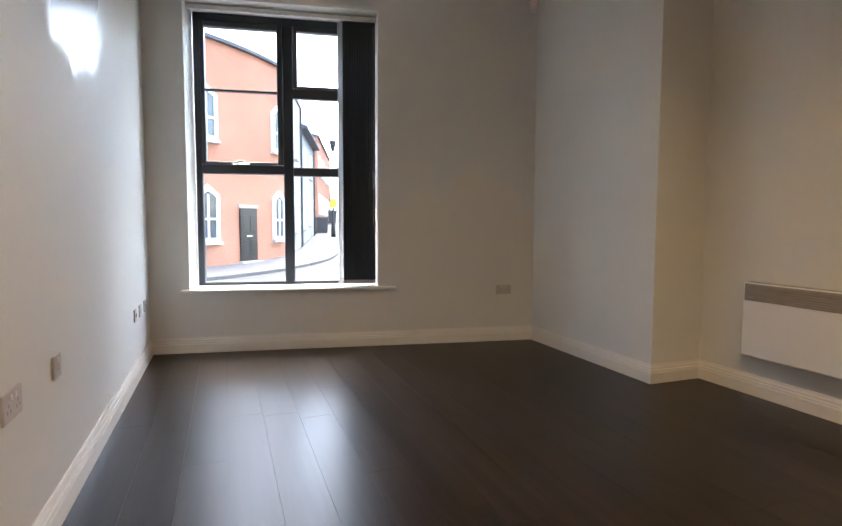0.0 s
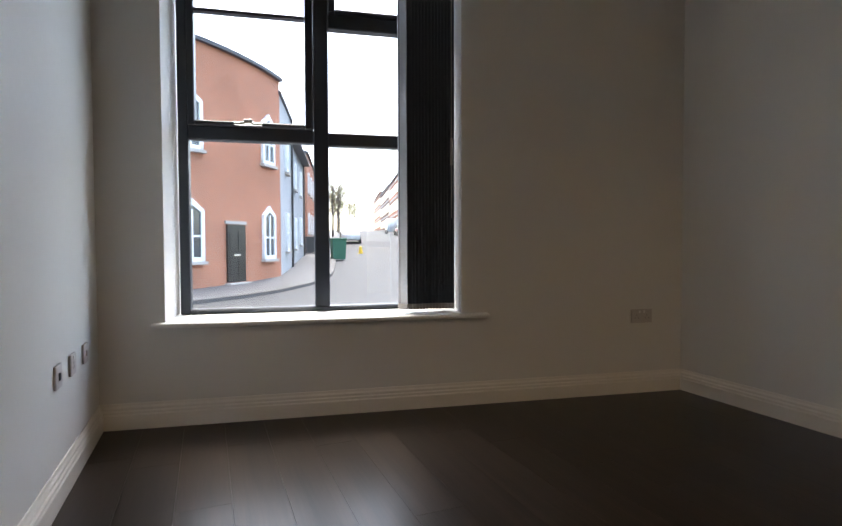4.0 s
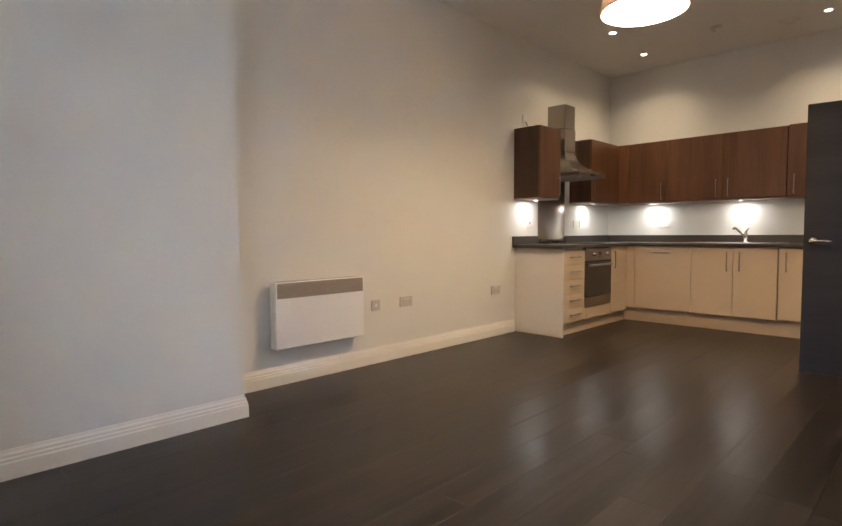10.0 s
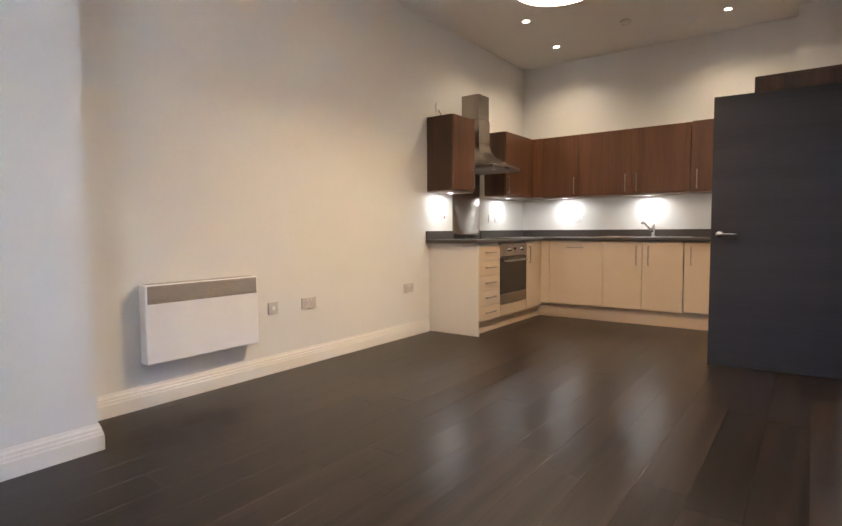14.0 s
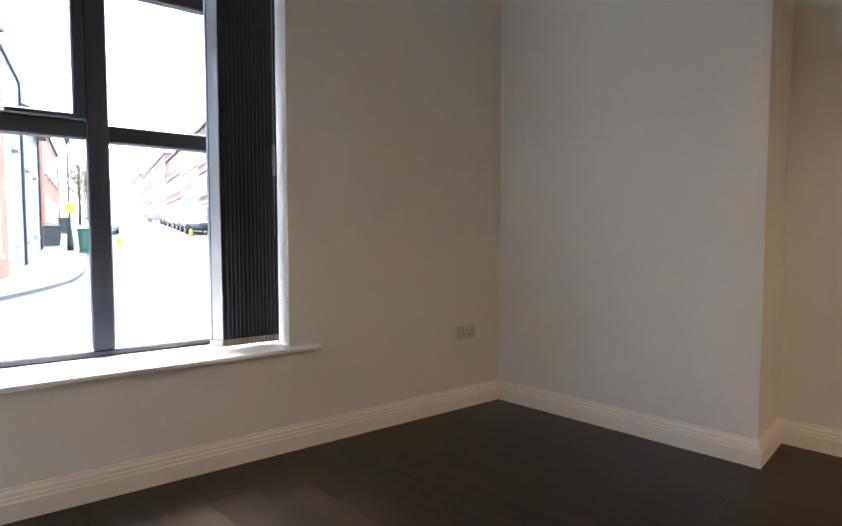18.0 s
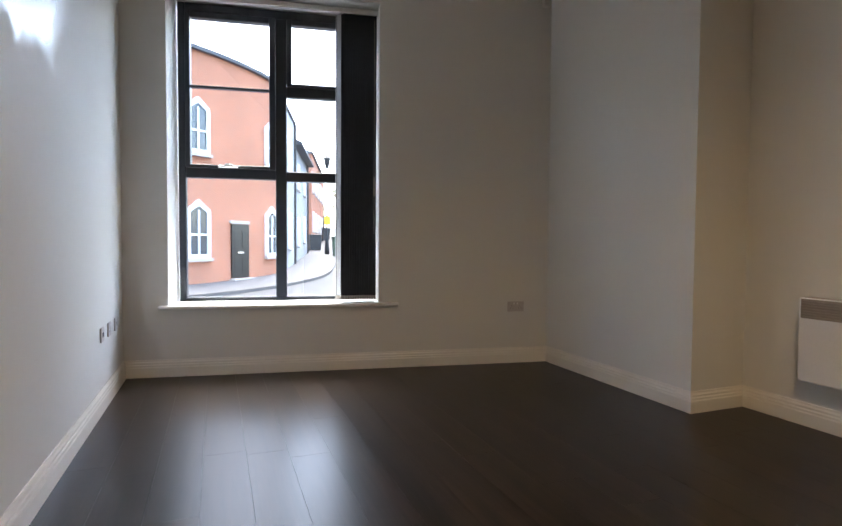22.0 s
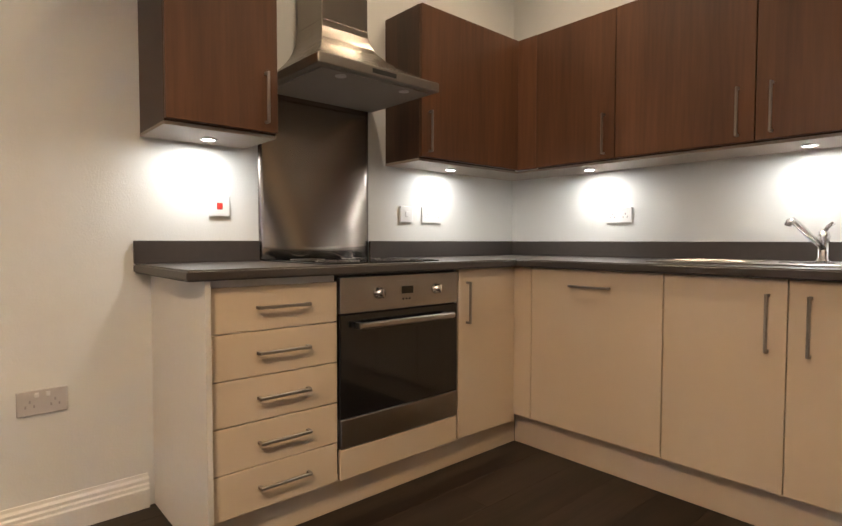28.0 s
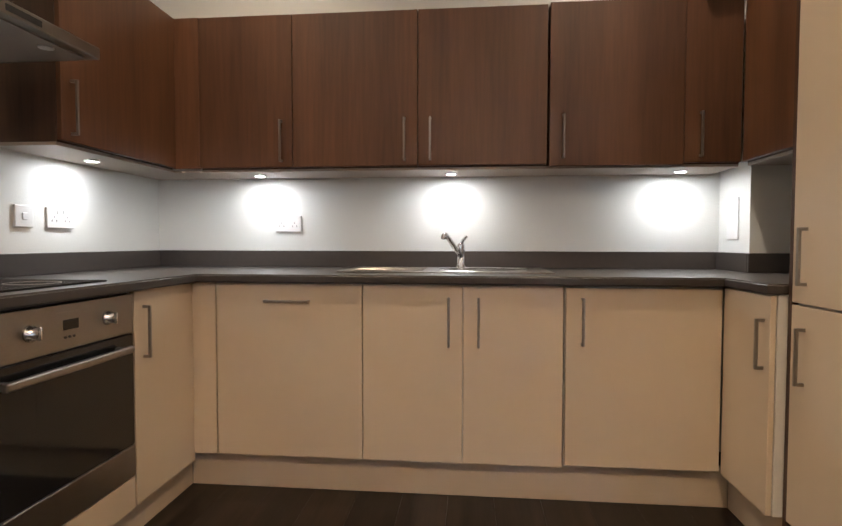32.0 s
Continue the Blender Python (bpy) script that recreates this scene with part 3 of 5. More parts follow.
# ---- doorway and open door ----
frame_thing = thing("door_frame", pose(XD, DY0, 0), "white painted architrave and lining of the doorway", "door frame", kind="structure")
w = DY1 - DY0
part("lining", boxm(-0.122, 0.002, -0.002, 0.028, 0, DH - 0.002, bevel=0.002), "gloss", frame_thing)
part("lining", boxm(-0.122, 0.002, w - 0.028, w + 0.002, 0, DH - 0.002, bevel=0.002), "gloss", frame_thing)
part("lining", boxm(-0.122, 0.002, 0.028, w - 0.028, DH - 0.030, DH - 0.001, bevel=0.002), "gloss", frame_thing)
for y0, y1, z0, z1 in ((-0.070, 0.012, 0, DH + 0.055), (w - 0.012, w + 0.070, 0, DH + 0.055), (0.012, w - 0.012, DH - 0.012, DH + 0.055)):
    part("architrave", boxm(0.0025, 0.050 if y0 > 0.5 else 0.020, y0, y1, z0, z1, bevel=0.006, seg=2), "gloss", frame_thing)
door = thing("door_1", pose(XD + 0.030, DY0 + 0.018, 0.008, 0, 0, 5.5), "dark wenge veneered door standing wide open", "door", kind="structure")
part("leaf", boxm(0.004, 0.842, -0.022, 0.022, 0, 1.985, bevel=0.002), "door", door)
for side in (1, -1):
    bm = bmesh.new()
    cyl(bm, (0.785, side * 0.0225, 0.985), (0.785, side * 0.031, 0.985), 0.026, n=24)
    cyl(bm, (0.785, side * 0.031, 0.985), (0.785, side * 0.062, 0.985), 0.009, n=14)
    tube(bm, [(0.790, side * 0.060, 0.985), (0.765, side * 0.062, 0.985), (0.72, side * 0.060, 0.985), (0.672, side * 0.058, 0.984)], 0.0085, 12)
    part("lever_handle", smooth(bm), "chrome", door, "satin chrome lever handle")
for z in (0.22, 1.0, 1.75):
    part("hinge", cyl(bmesh.new(), (0.0, 0.024, z), (0.0, 0.024, z + 0.10), 0.006, n=10), "chrome", door, "steel butt hinge")

# ---- kitchen ----
def bar_handle(parent, x, z, length, upright, y=-0.021):
    """A square D handle on a front whose face lies at y."""
    bm = bmesh.new()
    h, t, s = length / 2, 0.005, 0.029
    if upright:
        box(bm, x - t, x + t, y - s, y - s + 0.011, z - h, z + h, bevel=0.002)
        for q in (-1, 1):
            box(bm, x - t, x + t, y - s + 0.010, y, z + q * (h - t) - t, z + q * (h - t) + t)
    else:
        box(bm, x - h, x + h, y - s, y - s + 0.011, z - t, z + t, bevel=0.002)
        for q in (-1, 1):
            box(bm, x + q * (h - t) - t, x + q * (h - t) + t, y - s + 0.010, y, z - t, z + t)
    return part("handle", bm, "bar", parent, "satin steel bar handle")


def cabinet(name, m, label, group, w, depth, z0, z1, fronts, body="carcass", front="cream", category="cabinet"):
    """A unit whose fronts face -y and whose width runs along x. fronts: kind, x0, x1, z0, z1, handle (x, z, length, upright)."""
    cab = thing(name, m, label, category, group)
    part("body", boxm(0.0015, w - 0.0015, 0.001, depth, z0, z1, bevel=0.001), body, cab)
    for kind, a, b, c, d, hd in fronts:
        f = part(kind, boxm(a + 0.0018, b - 0.0018, -0.020, -0.001, c + 0.0018, d - 0.0018, bevel=0.0022, seg=2), front, cab)
        if hd:
            bar_handle(f, *hd)
    return cab


BASE, WALLU = "fitted base units", "fitted wall units"
RR = lambda y, x=3.08: pose(x, y, 0, 0, 0, -90)
RB = lambda x, y=-7.29: pose(x, y, 0, 0, 0, 180)
RL = lambda y, x=0.890: pose(x, y, 0, 0, 0, 90)
Z0, Z1 = 0.168, 0.902
dz = (Z1 - Z0) / 5
drawers = [("drawer_front", 0, 0.461, 0.132 + i * 0.1497, 0.132 + (i + 1) * 0.1497, (0.245, 0.132 + (i + 1) * 0.1497 - 0.072, 0.19, False)) for i in range(5)]
cabinet("drawer_unit", RR(-5.785), "cream five-drawer kitchen unit with steel bar handles", BASE, 0.463, 0.54, Z0, Z1, drawers)
single("end_panel", boxm(-0.02, 0.561, 0, 0.018, 0, 0.903, bevel=0.001), "carcass", pose(3.06, -5.782, 0), "pale end panel closing the drawer unit", "end panel", BASE)
corner = cabinet("base_cabinet", RR(-6.878), "cream corner base unit with one door beside the oven", BASE, 0.405, 0.54, Z0, Z1, [("door", 0, 0.403, 0.134, Z1, (0.052, 0.75, 0.19, True))])
cabinet("dishwasher", RB(2.955), "cream fronted built-in dishwasher under the worktop", BASE, 0.627, 0.60, Z0, Z1, [("door", 0, 0.627, Z0, Z1, (0.31, 0.828, 0.19, False))], category="dishwasher")
cabinet("sink_cabinet", RB(2.327), "cream two-door base unit below the sink", BASE, 0.812, 0.60, Z0, Z1,
        [("door", 0, 0.412, Z0, Z1, (0.355, 0.75, 0.20, True)), ("door", 0.412, 0.812, Z0, Z1, (0.475, 0.75, 0.20, True))])
cabinet("base_cabinet", RB(1.511), "cream wide single-door base unit", BASE, 0.60, 0.60, Z0, Z1 - 0.004, [("door", 0.003, 0.598, Z0 + 0.008, Z1 - 0.006, (0.068, 0.76, 0.19, True))])
cabinet("base_cabinet", RL(-7.271), "cream narrow corner base unit next to the tall unit", BASE, 0.325, 0.66, Z0, Z1, [("door", 0, 0.323, Z0, Z1, (0.285, 0.735, 0.17, True))])
single("filler_panel", boxm(0.002, 0.122, -0.020, 0.0, Z0, Z1, bevel=0.002), "cream", RB(3.08), "cream corner filler strip beside the dishwasher", "filler panel", BASE)
tall = cabinet("tall_cabinet", RL(-6.923, 0.842), "cream tall fridge housing with walnut side panels", BASE, 0.640, 0.63, Z0, 2.172,
               [("door", 0, 0.640, Z0, 0.878, (0.072, 0.72, 0.18, True)), ("door", 0, 0.640, 0.882, 2.170, (0.072, 1.03, 0.18, True))])
for x in (-0.0185, 0.6405):
    part("side_panel", boxm(x, x + 0.0175, -0.019, 0.632, 0, 2.188, bevel=0.001), "walnut_dark", tall, "dark walnut side panel")
part("top_panel", boxm(-0.0185, 0.658, -0.019, 0.632, 2.1885, 2.206, bevel=0.001), "walnut_dark", tall, "dark walnut top panel")
for nm, a in (("plinth", (3.11, 3.125, -7.345, -5.783)), ("plinth", (0.845, 3.109, -7.36, -7.345)), ("plinth", (0.830, 0.845, -7.344, -6.943))):
    single(nm, boxm(*a, 0.0, 0.132 if a[3] > -6 else 0.167, bevel=0.001), "cream", I, "cream plinth board below the base units", "plinth", BASE)

worktop = thing("worktop", pose(0, 0, 0.9045), "dark slate-brown laminate worktop running round three sides", "worktop")
bm = bmesh.new()
poly(bm, [(3.02, -5.705), (XR - 0.002, -5.705), (XR - 0.002, YB + 0.002), (XD + 0.002, YB + 0.002), (XD + 0.002, -6.944), (0.925, -6.944), (0.925, -7.235), (3.02, -7.235)], 0, 0.035)
bmesh.ops.bevel(bm, geom=[e for e in bm.edges if abs(e.verts[0].co.z - e.verts[1].co.z) < 1e-4], offset=0.006, segments=3, affect="EDGES")
part("top", bm, "worktop", worktop)
for a in ((3.602, 3.620, -6.198, -5.705), (3.602, 3.620, -7.929, -6.792), (0.655, 3.620, -7.948, -7.930), (0.6365, 0.6545, -7.948, -7.631), (0.209, 0.6545, -7.6305, -7.613)):
    part("upstand", boxm(*a, 0.0355, 0.1225, bevel=0.002), "worktop", worktop)

# oven
oven = thing("oven", RR(-6.253), "stainless steel built-in electric oven with dark glass door", "oven")
part("body", boxm(0.002, 0.616, 0.001, 0.57, 0.25, 0.900), "dark_plastic", oven)
part("control_panel", boxm(0.004, 0.616, -0.022, -0.001, 0.757, 0.892, bevel=0.002), "steel_h", oven)
glass = part("door", boxm(0.004, 0.616, -0.022, -0.001, 0.362, 0.753, bevel=0.003), "black_glass", oven, "black glass oven door")
part("lower_trim", boxm(0.004, 0.616, -0.024, -0.001, 0.250, 0.360, bevel=0.003), "steel_h", oven)
part("filler", boxm(0.004, 0.616, -0.020, -0.001, 0.132, 0.246, bevel=0.002), "cream", oven, "cream panel below the oven")
bm = bmesh.new()
box(bm, 0.062, 0.562, -0.066, -0.048, 0.698, 0.722, bevel=0.005, seg=2)
for x in (0.07, 0.52):
    box(bm, x, x + 0.018, -0.049, -0.022, 0.700, 0.720)
part("handle", bm, "steel_h", glass, "brushed steel handle bar")
for x in (0.18, 0.485):
    bm = bmesh.new()
    lathe(bm, [(0.0, 0.0), (0.024, 0.0), (0.023, 0.006), (0.018, 0.010), (0.0165, 0.026), (0.0, 0.028)], 20, pose(x, -0.022, 0.826, 90, 0, 0))
    box(bm, x - 0.0035, x + 0.0035, -0.056, -0.045, 0.808, 0.844, bevel=0.001)
    part("knob", smooth(bm), "chrome", oven, "silver control knob")
part("display", boxm(0.297, 0.357, -0.0235, -0.0215, 0.815, 0.845), "black_glass", oven, "small black clock display")
for k in range(3):
    part("button", cyl(bmesh.new(), (0.303 + k * 0.017, -0.022, 0.794), (0.303 + k * 0.017, -0.026, 0.794), 0.004, n=10), "dark_plastic", oven)
part("logo_plate", boxm(0.27, 0.36, -0.0228, -0.0215, 0.866, 0.870), "grille", oven)

hob = thing("hob", pose(3.345, -6.495, 0.9397), "black ceramic hob set in the worktop", "hob")
part("glass_top", boxm(-0.255, 0.235, -0.292, 0.292, 0, 0.006, bevel=0.002), "black_glass", hob)
for x, y, r in ((-0.12, -0.14, 0.075), (-0.12, 0.14, 0.09), (0.12, -0.14, 0.09), (0.12, 0.14, 0.075)):
    part("cooking_zone", lathe(bmesh.new(), [(r - 0.003, 0.0062), (r - 0.003, 0.0068), (r, 0.0068), (r, 0.0062)], 32, Matrix.Translation((x, y, 0))), "grille", hob, "printed grey ring")
bm = bmesh.new()
cols = []
for i in range(25):
    u = i / 12 - 1
    rows = []
    for k in range(13):
        v = k / 12
        bow = 0.004 + 0.085 * (1 - abs(u) ** 2.4) * (1 - v) ** 1.5
        rows.append((bm.verts.new((XR - bow, -6.495 - 0.294 * u, 0.9402 + 0.765 * v)), bm.verts.new((XR - bow + 0.0015, -6.495 - 0.294 * u, 0.9402 + 0.765 * v))))
    cols.append(rows)
for a, b in zip(cols, cols[1:]):
    for p, q, r, t in zip(a, a[1:], b, b[1:]):
        bm.faces.new((p[0], q[0], t[0], r[0]))
        bm.faces.new((p[1], r[1], t[1], q[1]))
    bm.faces.new((a[0][0], b[0][0], b[0][1], a[0][1]))
    bm.faces.new((a[-1][0], a[-1][1], b[-1][1], b[-1][0]))
for rows in (cols[0], cols[-1]):
    for p, q in zip(rows, rows[1:]):
        bm.faces.new((p[0], p[1], q[1], q[0]))
bmesh.ops.recalc_face_normals(bm, faces=bm.faces)
single("splashback", smooth(bm), "steel", I, "brushed stainless steel splashback sheet bowed behind the hob", "splashback")

hood = thing("cooker_hood", pose(XR - 0.001, -6.51, 1.672), "stainless steel chimney cooker hood", "cooker hood")
bm = bmesh.new()
steps = 9
rings = []
for i in range(steps + 1):
    f = i / steps
    k = 1 - (1 - f) ** 2.2
    hw, dp, z = 0.30 + (0.118 - 0.30) * k, 0.50 + (0.225 - 0.50) * k, 0.045 + 0.25 * f
    rings.append([bm.verts.new(p) for p in ((-dp, -hw, z), (0, -hw, z), (0, hw, z), (-dp, hw, z))])
for a, b in zip(rings, rings[1:]):
    for q in range(4):
        bm.faces.new((a[q], a[(q + 1) % 4], b[(q + 1) % 4], b[q]))
bm.faces.new(rings[-1])
bm.faces.new(rings[0][::-1])
bmesh.ops.recalc_face_normals(bm, faces=bm.faces)
part("canopy", bm, "steel", hood)
part("lip", boxm(-0.503, 0, -0.303, 0.303, 0.006, 0.0445, bevel=0.003), "steel_h", hood)
part("filter", boxm(-0.47, -0.03, -0.27, 0.27, 0.0, 0.0055), "grille", hood, "grey mesh grease filter")
for y in (-0.16, 0.16):
    part("hood_lamp", cyl(bmesh.new(), (-0.43, y, -0.004), (-0.43, y, 0.0), 0.022, n=20), "white_plastic", hood)
part("switch_panel", boxm(-0.5045, -0.5032, -0.06, 0.06, 0.016, 0.034), "dark_plastic", hood)
part("chimney", boxm(-0.225, 0, -0.118, 0.118, 0.2955, 0.56, bevel=0.003), "steel", hood)
part("chimney_upper", boxm(-0.219, 0, -0.112, 0.112, 0.5605, 0.828, bevel=0.003), "steel", hood)

# sink and tap
sink = thing("sink", pose(2.0, -7.64, 0.9396), "stainless steel inset sink with drainer", "sink")
bm = bmesh.new()
box(bm, -0.475, 0.475, -0.225, 0.225, 0, 0.006, bevel=0.004, seg=2)
part("rim", bm, "steel_h", sink)
bm = bmesh.new()
lathe(bm, [(0.21, 0.0062), (0.205, 0.009), (0.198, 0.009), (0.192, 0.0065), (0.185, -0.0005)], 40, Matrix.Translation((-0.17, -0.01, 0)) @ Matrix.Diagonal((1.0, 0.86, 1, 1)))
part("bowl_edge", smooth(bm), "chrome", sink)
part("bowl", lathe(bmesh.new(), [(0.0, 0.0066), (0.186, 0.0067)], 40, Matrix.Translation((-0.17, -0.01, 0)) @ Matrix.Diagonal((1.0, 0.86, 1, 1))), "steel", sink, "round sink bowl")
for k in range(7):
    part("drainer_ridge", boxm(0.10, 0.42, -0.15 + k * 0.045, -0.142 + k * 0.045, 0.0058, 0.0095, bevel=0.0015), "steel_h", sink)
tap = thing("tap", pose(1.935, -7.82, 0.9456), "chrome single-lever kitchen mixer tap", "tap")
bm = bmesh.new()
lathe(bm, [(0.0, 0.0), (0.026, 0.0), (0.026, 0.008), (0.020, 0.014), (0.020, 0.085), (0.022, 0.10), (0.017, 0.122), (0.0, 0.128)], 22)
part("tap_body", smooth(bm), "chrome", tap)
part("spout", smooth(tube(bmesh.new(), [(0.0, 0.01, 0.055), (0.025, 0.06, 0.095), (0.055, 0.125, 0.145), (0.070, 0.155, 0.165), (0.077, 0.170, 0.160), (0.080, 0.176, 0.146)], 0.0125, 12)), "chrome", tap)
part("lever", smooth(tube(bmesh.new(), [(0, 0, 0.118), (-0.012, -0.004, 0.142), (-0.030, -0.008, 0.158)], 0.008, 10)), "chrome", tap)

# wall units
H0, H1 = 1.434, 2.165


def wall_unit(m, w, fronts, label, depth=0.315):
    return cabinet("wall_cabinet", m, label, WALLU, w, depth, H0 - 0.004, H1, fronts, "walnut_dark", "walnut")


wall_unit(RR(-5.735, 3.32), 0.405, [("door", 0, 0.405, H0, H1, (0.355, 1.56, 0.19, True))], "walnut wall unit beside the cooker hood", 0.30)
wall_unit(RR(-6.90, 3.355), 0.745, [("door", 0, 0.739, H0, H1, (0.05, 1.56, 0.20, True))], "walnut wall unit between hood and corner", 0.265)
UW = "walnut wall unit over the worktop"
single("filler_panel", boxm(-0.018, 0.120, -0.020, 0.0, H0, H1, bevel=0.002), "walnut", RB(3.335, -7.66), "walnut corner filler strip", "filler panel", WALLU)
wall_unit(RB(3.215, -7.66), 0.47, [("door", 0, 0.47, H0, H1, (0.415, 1.56, 0.20, True))], UW, 0.29)
wall_unit(RB(2.745, -7.66), 0.607, [("door", 0, 0.607, H0, H1, (0.545, 1.56, 0.20, True))], UW, 0.29)
wall_unit(RB(2.138, -7.66), 0.603, [("door", 0, 0.603, H0, H1, (0.06, 1.56, 0.20, True))], UW, 0.29)
wall_unit(RB(1.530, -7.655), 0.60, [("door", 0.002, 0.60, H0 - 0.010, H1 + 0.006, (0.065, 1.56, 0.20, True))], UW + " with a slightly dropped door", 0.29)
wall_unit(RB(0.930, -7.66), 0.248, [("door", 0, 0.248, H0, H1, (0.07, 1.56, 0.20, True))], "narrow walnut wall unit in the corner", 0.29)
wall_unit(RL(-7.637, 0.660), 0.693, [("door", 0, 0.692, H0, H1, (0.64, 1.56, 0.20, True))], "walnut wall unit next to the tall unit", 0.42)
for a in ((3.322, 3.620, -6.140, -5.735), (3.357, 3.620, -7.948, -6.90), (0.684, 3.355, -7.948, -7.662), (0.240, 0.658, -7.634, -6.948)):
    single("light_pelmet", boxm(*a, 1.4175, 1.4295, bevel=0.001), "underside", I, "brown-grey board lining the underside of the wall units", "pelmet", WALLU)

box_t = thing("router", pose(0.775, -7.72, H1 + 0.0015), "small dark plastic box lying on the wall units", "electronic box")
part("case", boxm(-0.08, 0.08, -0.05, 0.11, 0, 0.05, bevel=0.01, seg=2), "dark_plastic", box_t)
part("lid", boxm(-0.07, 0.06, -0.03, 0.09, 0.051, 0.075, bevel=0.008, seg=2), "grille", box_t, "grey cover")
spur = thing("fused_spur", pose(XR - 0.001, -5.93, 2.25), "small white wall plate with cable above the wall unit", "wall plate")
part("plate", boxm(-0.012, 0, -0.043, 0.043, 0, 0.086, bevel=0.003), "white_plastic", spur)
part("cable", tube(bmesh.new(), [(-0.014, 0, 0.02), (-0.03, -0.01, -0.02), (-0.03, -0.02, -0.09)], 0.004, 8), "dark_plastic", spur)

# under-unit lights
for x, y in ((3.477, -5.94), (3.477, -7.24), (2.968, -7.79), (1.985, -7.79), (0.885, -7.79)):
    li = thing("under_cabinet_light", pose(x, y, 1.4155), "small round lit spotlight under the wall unit", "spotlight", "under-unit spotlights")
    part("ring", lathe(bmesh.new(), [(0.022, 0.001), (0.022, -0.005), (0.030, -0.005), (0.032, 0.0), (0.032, 0.001)], 24), "chrome", li)
    part("lens", lathe(bmesh.new(), [(0.0, -0.0035), (0.022, -0.0035)], 24), "bulb_cool", li, "glowing lens")
    lamp("under_cabinet_lamp", "AREA", pose(x, y, 1.4075), UNDER_W, COOL, 0.042)

# ---- ceiling lights ----
for x, y in ((2.868, -6.42), (2.913, -7.326), (1.164, -6.482), (1.184, -7.315)):
    li = thing("ceiling_spotlight", pose(x, y, CEIL - 0.0005), "recessed lit ceiling spotlight with a white ring", "spotlight", "ceiling spotlights")
    part("ring", lathe(bmesh.new(), [(0.030, 0.0), (0.030, -0.006), (0.041, -0.005), (0.043, 0.0)], 28), "white_plastic", li)
    part("lens", lathe(bmesh.new(), [(0.0, -0.003), (0.030, -0.003)], 28), "bulb", li, "glowing lens")
    lamp("ceiling_spot_lamp", "SPOT", pose(x, y, CEIL - 0.012), SPOT_W, WARM, 0.05, 140, 1.0)
sm = thing("smoke_alarm", pose(2.06, -7.03, CEIL - 0.0005), "white round smoke alarm on the ceiling", "smoke alarm")
part("base", smooth(lathe(bmesh.new(), [(0.0, -0.001), (0.052, -0.001), (0.052, -0.012), (0.045, -0.030), (0.0, -0.034)], 28)), "white_plastic", sm)
part("test_button", cyl(bmesh.new(), (0.02, 0, -0.036), (0.02, 0, -0.031), 0.008, n=12), "grille", sm)
vent_c = thing("ceiling_vent", pose(1.497, -7.36, CEIL - 0.0005), "round white extract vent in the ceiling", "vent")
part("rim", smooth(lathe(bmesh.new(), [(0.085, 0), (0.085, -0.010), (0.070, -0.014), (0.062, -0.006)], 32)), "white_plastic", vent_c)
part("disc", smooth(lathe(bmesh.new(), [(0.0, -0.018), (0.050, -0.018), (0.056, -0.010), (0.0, -0.006)], 32)), "white_plastic", vent_c)

PX, PY, PZ = 1.71, -4.40, 2.45
pend = thing("pendant_lamp", pose(PX, PY, PZ), "beige fabric drum lampshade glowing on a ceiling pendant", "pendant lamp")
part("shade", smooth(lathe(bmesh.new(), [(0.262, 0.0), (0.212, 0.30), (0.209, 0.30), (0.259, 0.0), (0.262, 0.0)], 56)), "shade", pend, "tapered beige fabric shade")
part("diffuser", smooth(lathe(bmesh.new(), [(0.0, 0.090), (0.240, 0.090), (0.240, 0.093), (0.0, 0.093)], 56)), "diffuser", pend, "glowing white diffuser disc")
part("rim", lathe(bmesh.new(), [(0.256, -0.002), (0.264, -0.002), (0.264, 0.006), (0.256, 0.006), (0.256, -0.002)], 56), "white_plastic", pend)
part("cord", cyl(bmesh.new(), (0, 0, 0.20), (0, 0, 0.67), 0.004, n=8), "white_plastic", pend)
part("ceiling_rose", smooth(lathe(bmesh.new(), [(0.0, 0.655), (0.035, 0.655), (0.045, 0.68), (0.045, 0.689), (0.0, 0.689)], 24)), "white_plastic", pend)
part("lamp_holder", cyl(bmesh.new(), (0, 0, 0.18), (0, 0, 0.24), 0.02, n=14), "white_plastic", pend)
lamp("pendant_bulb", "POINT", pose(PX, PY, PZ + 0.15), BULB_W, AMBER, 0.04)
lamp("pendant_diffuser_light", "AREA", pose(PX, PY, PZ + 0.086), PEND_W, AMBER, 0.44)

pir = thing("motion_sensor", WIN @ pose(3.31, -0.001, 3.02), "small white alarm sensor with red light in the corner", "sensor")
part("case", boxm(-0.03, 0.03, -0.045, 0, 0, 0.10, bevel=0.008, seg=2), "white_plastic", pir)
part("indicator", boxm(-0.008, 0.008, -0.0475, -0.0445, 0.055, 0.068, bevel=0.002), "led", pir, "small red light")

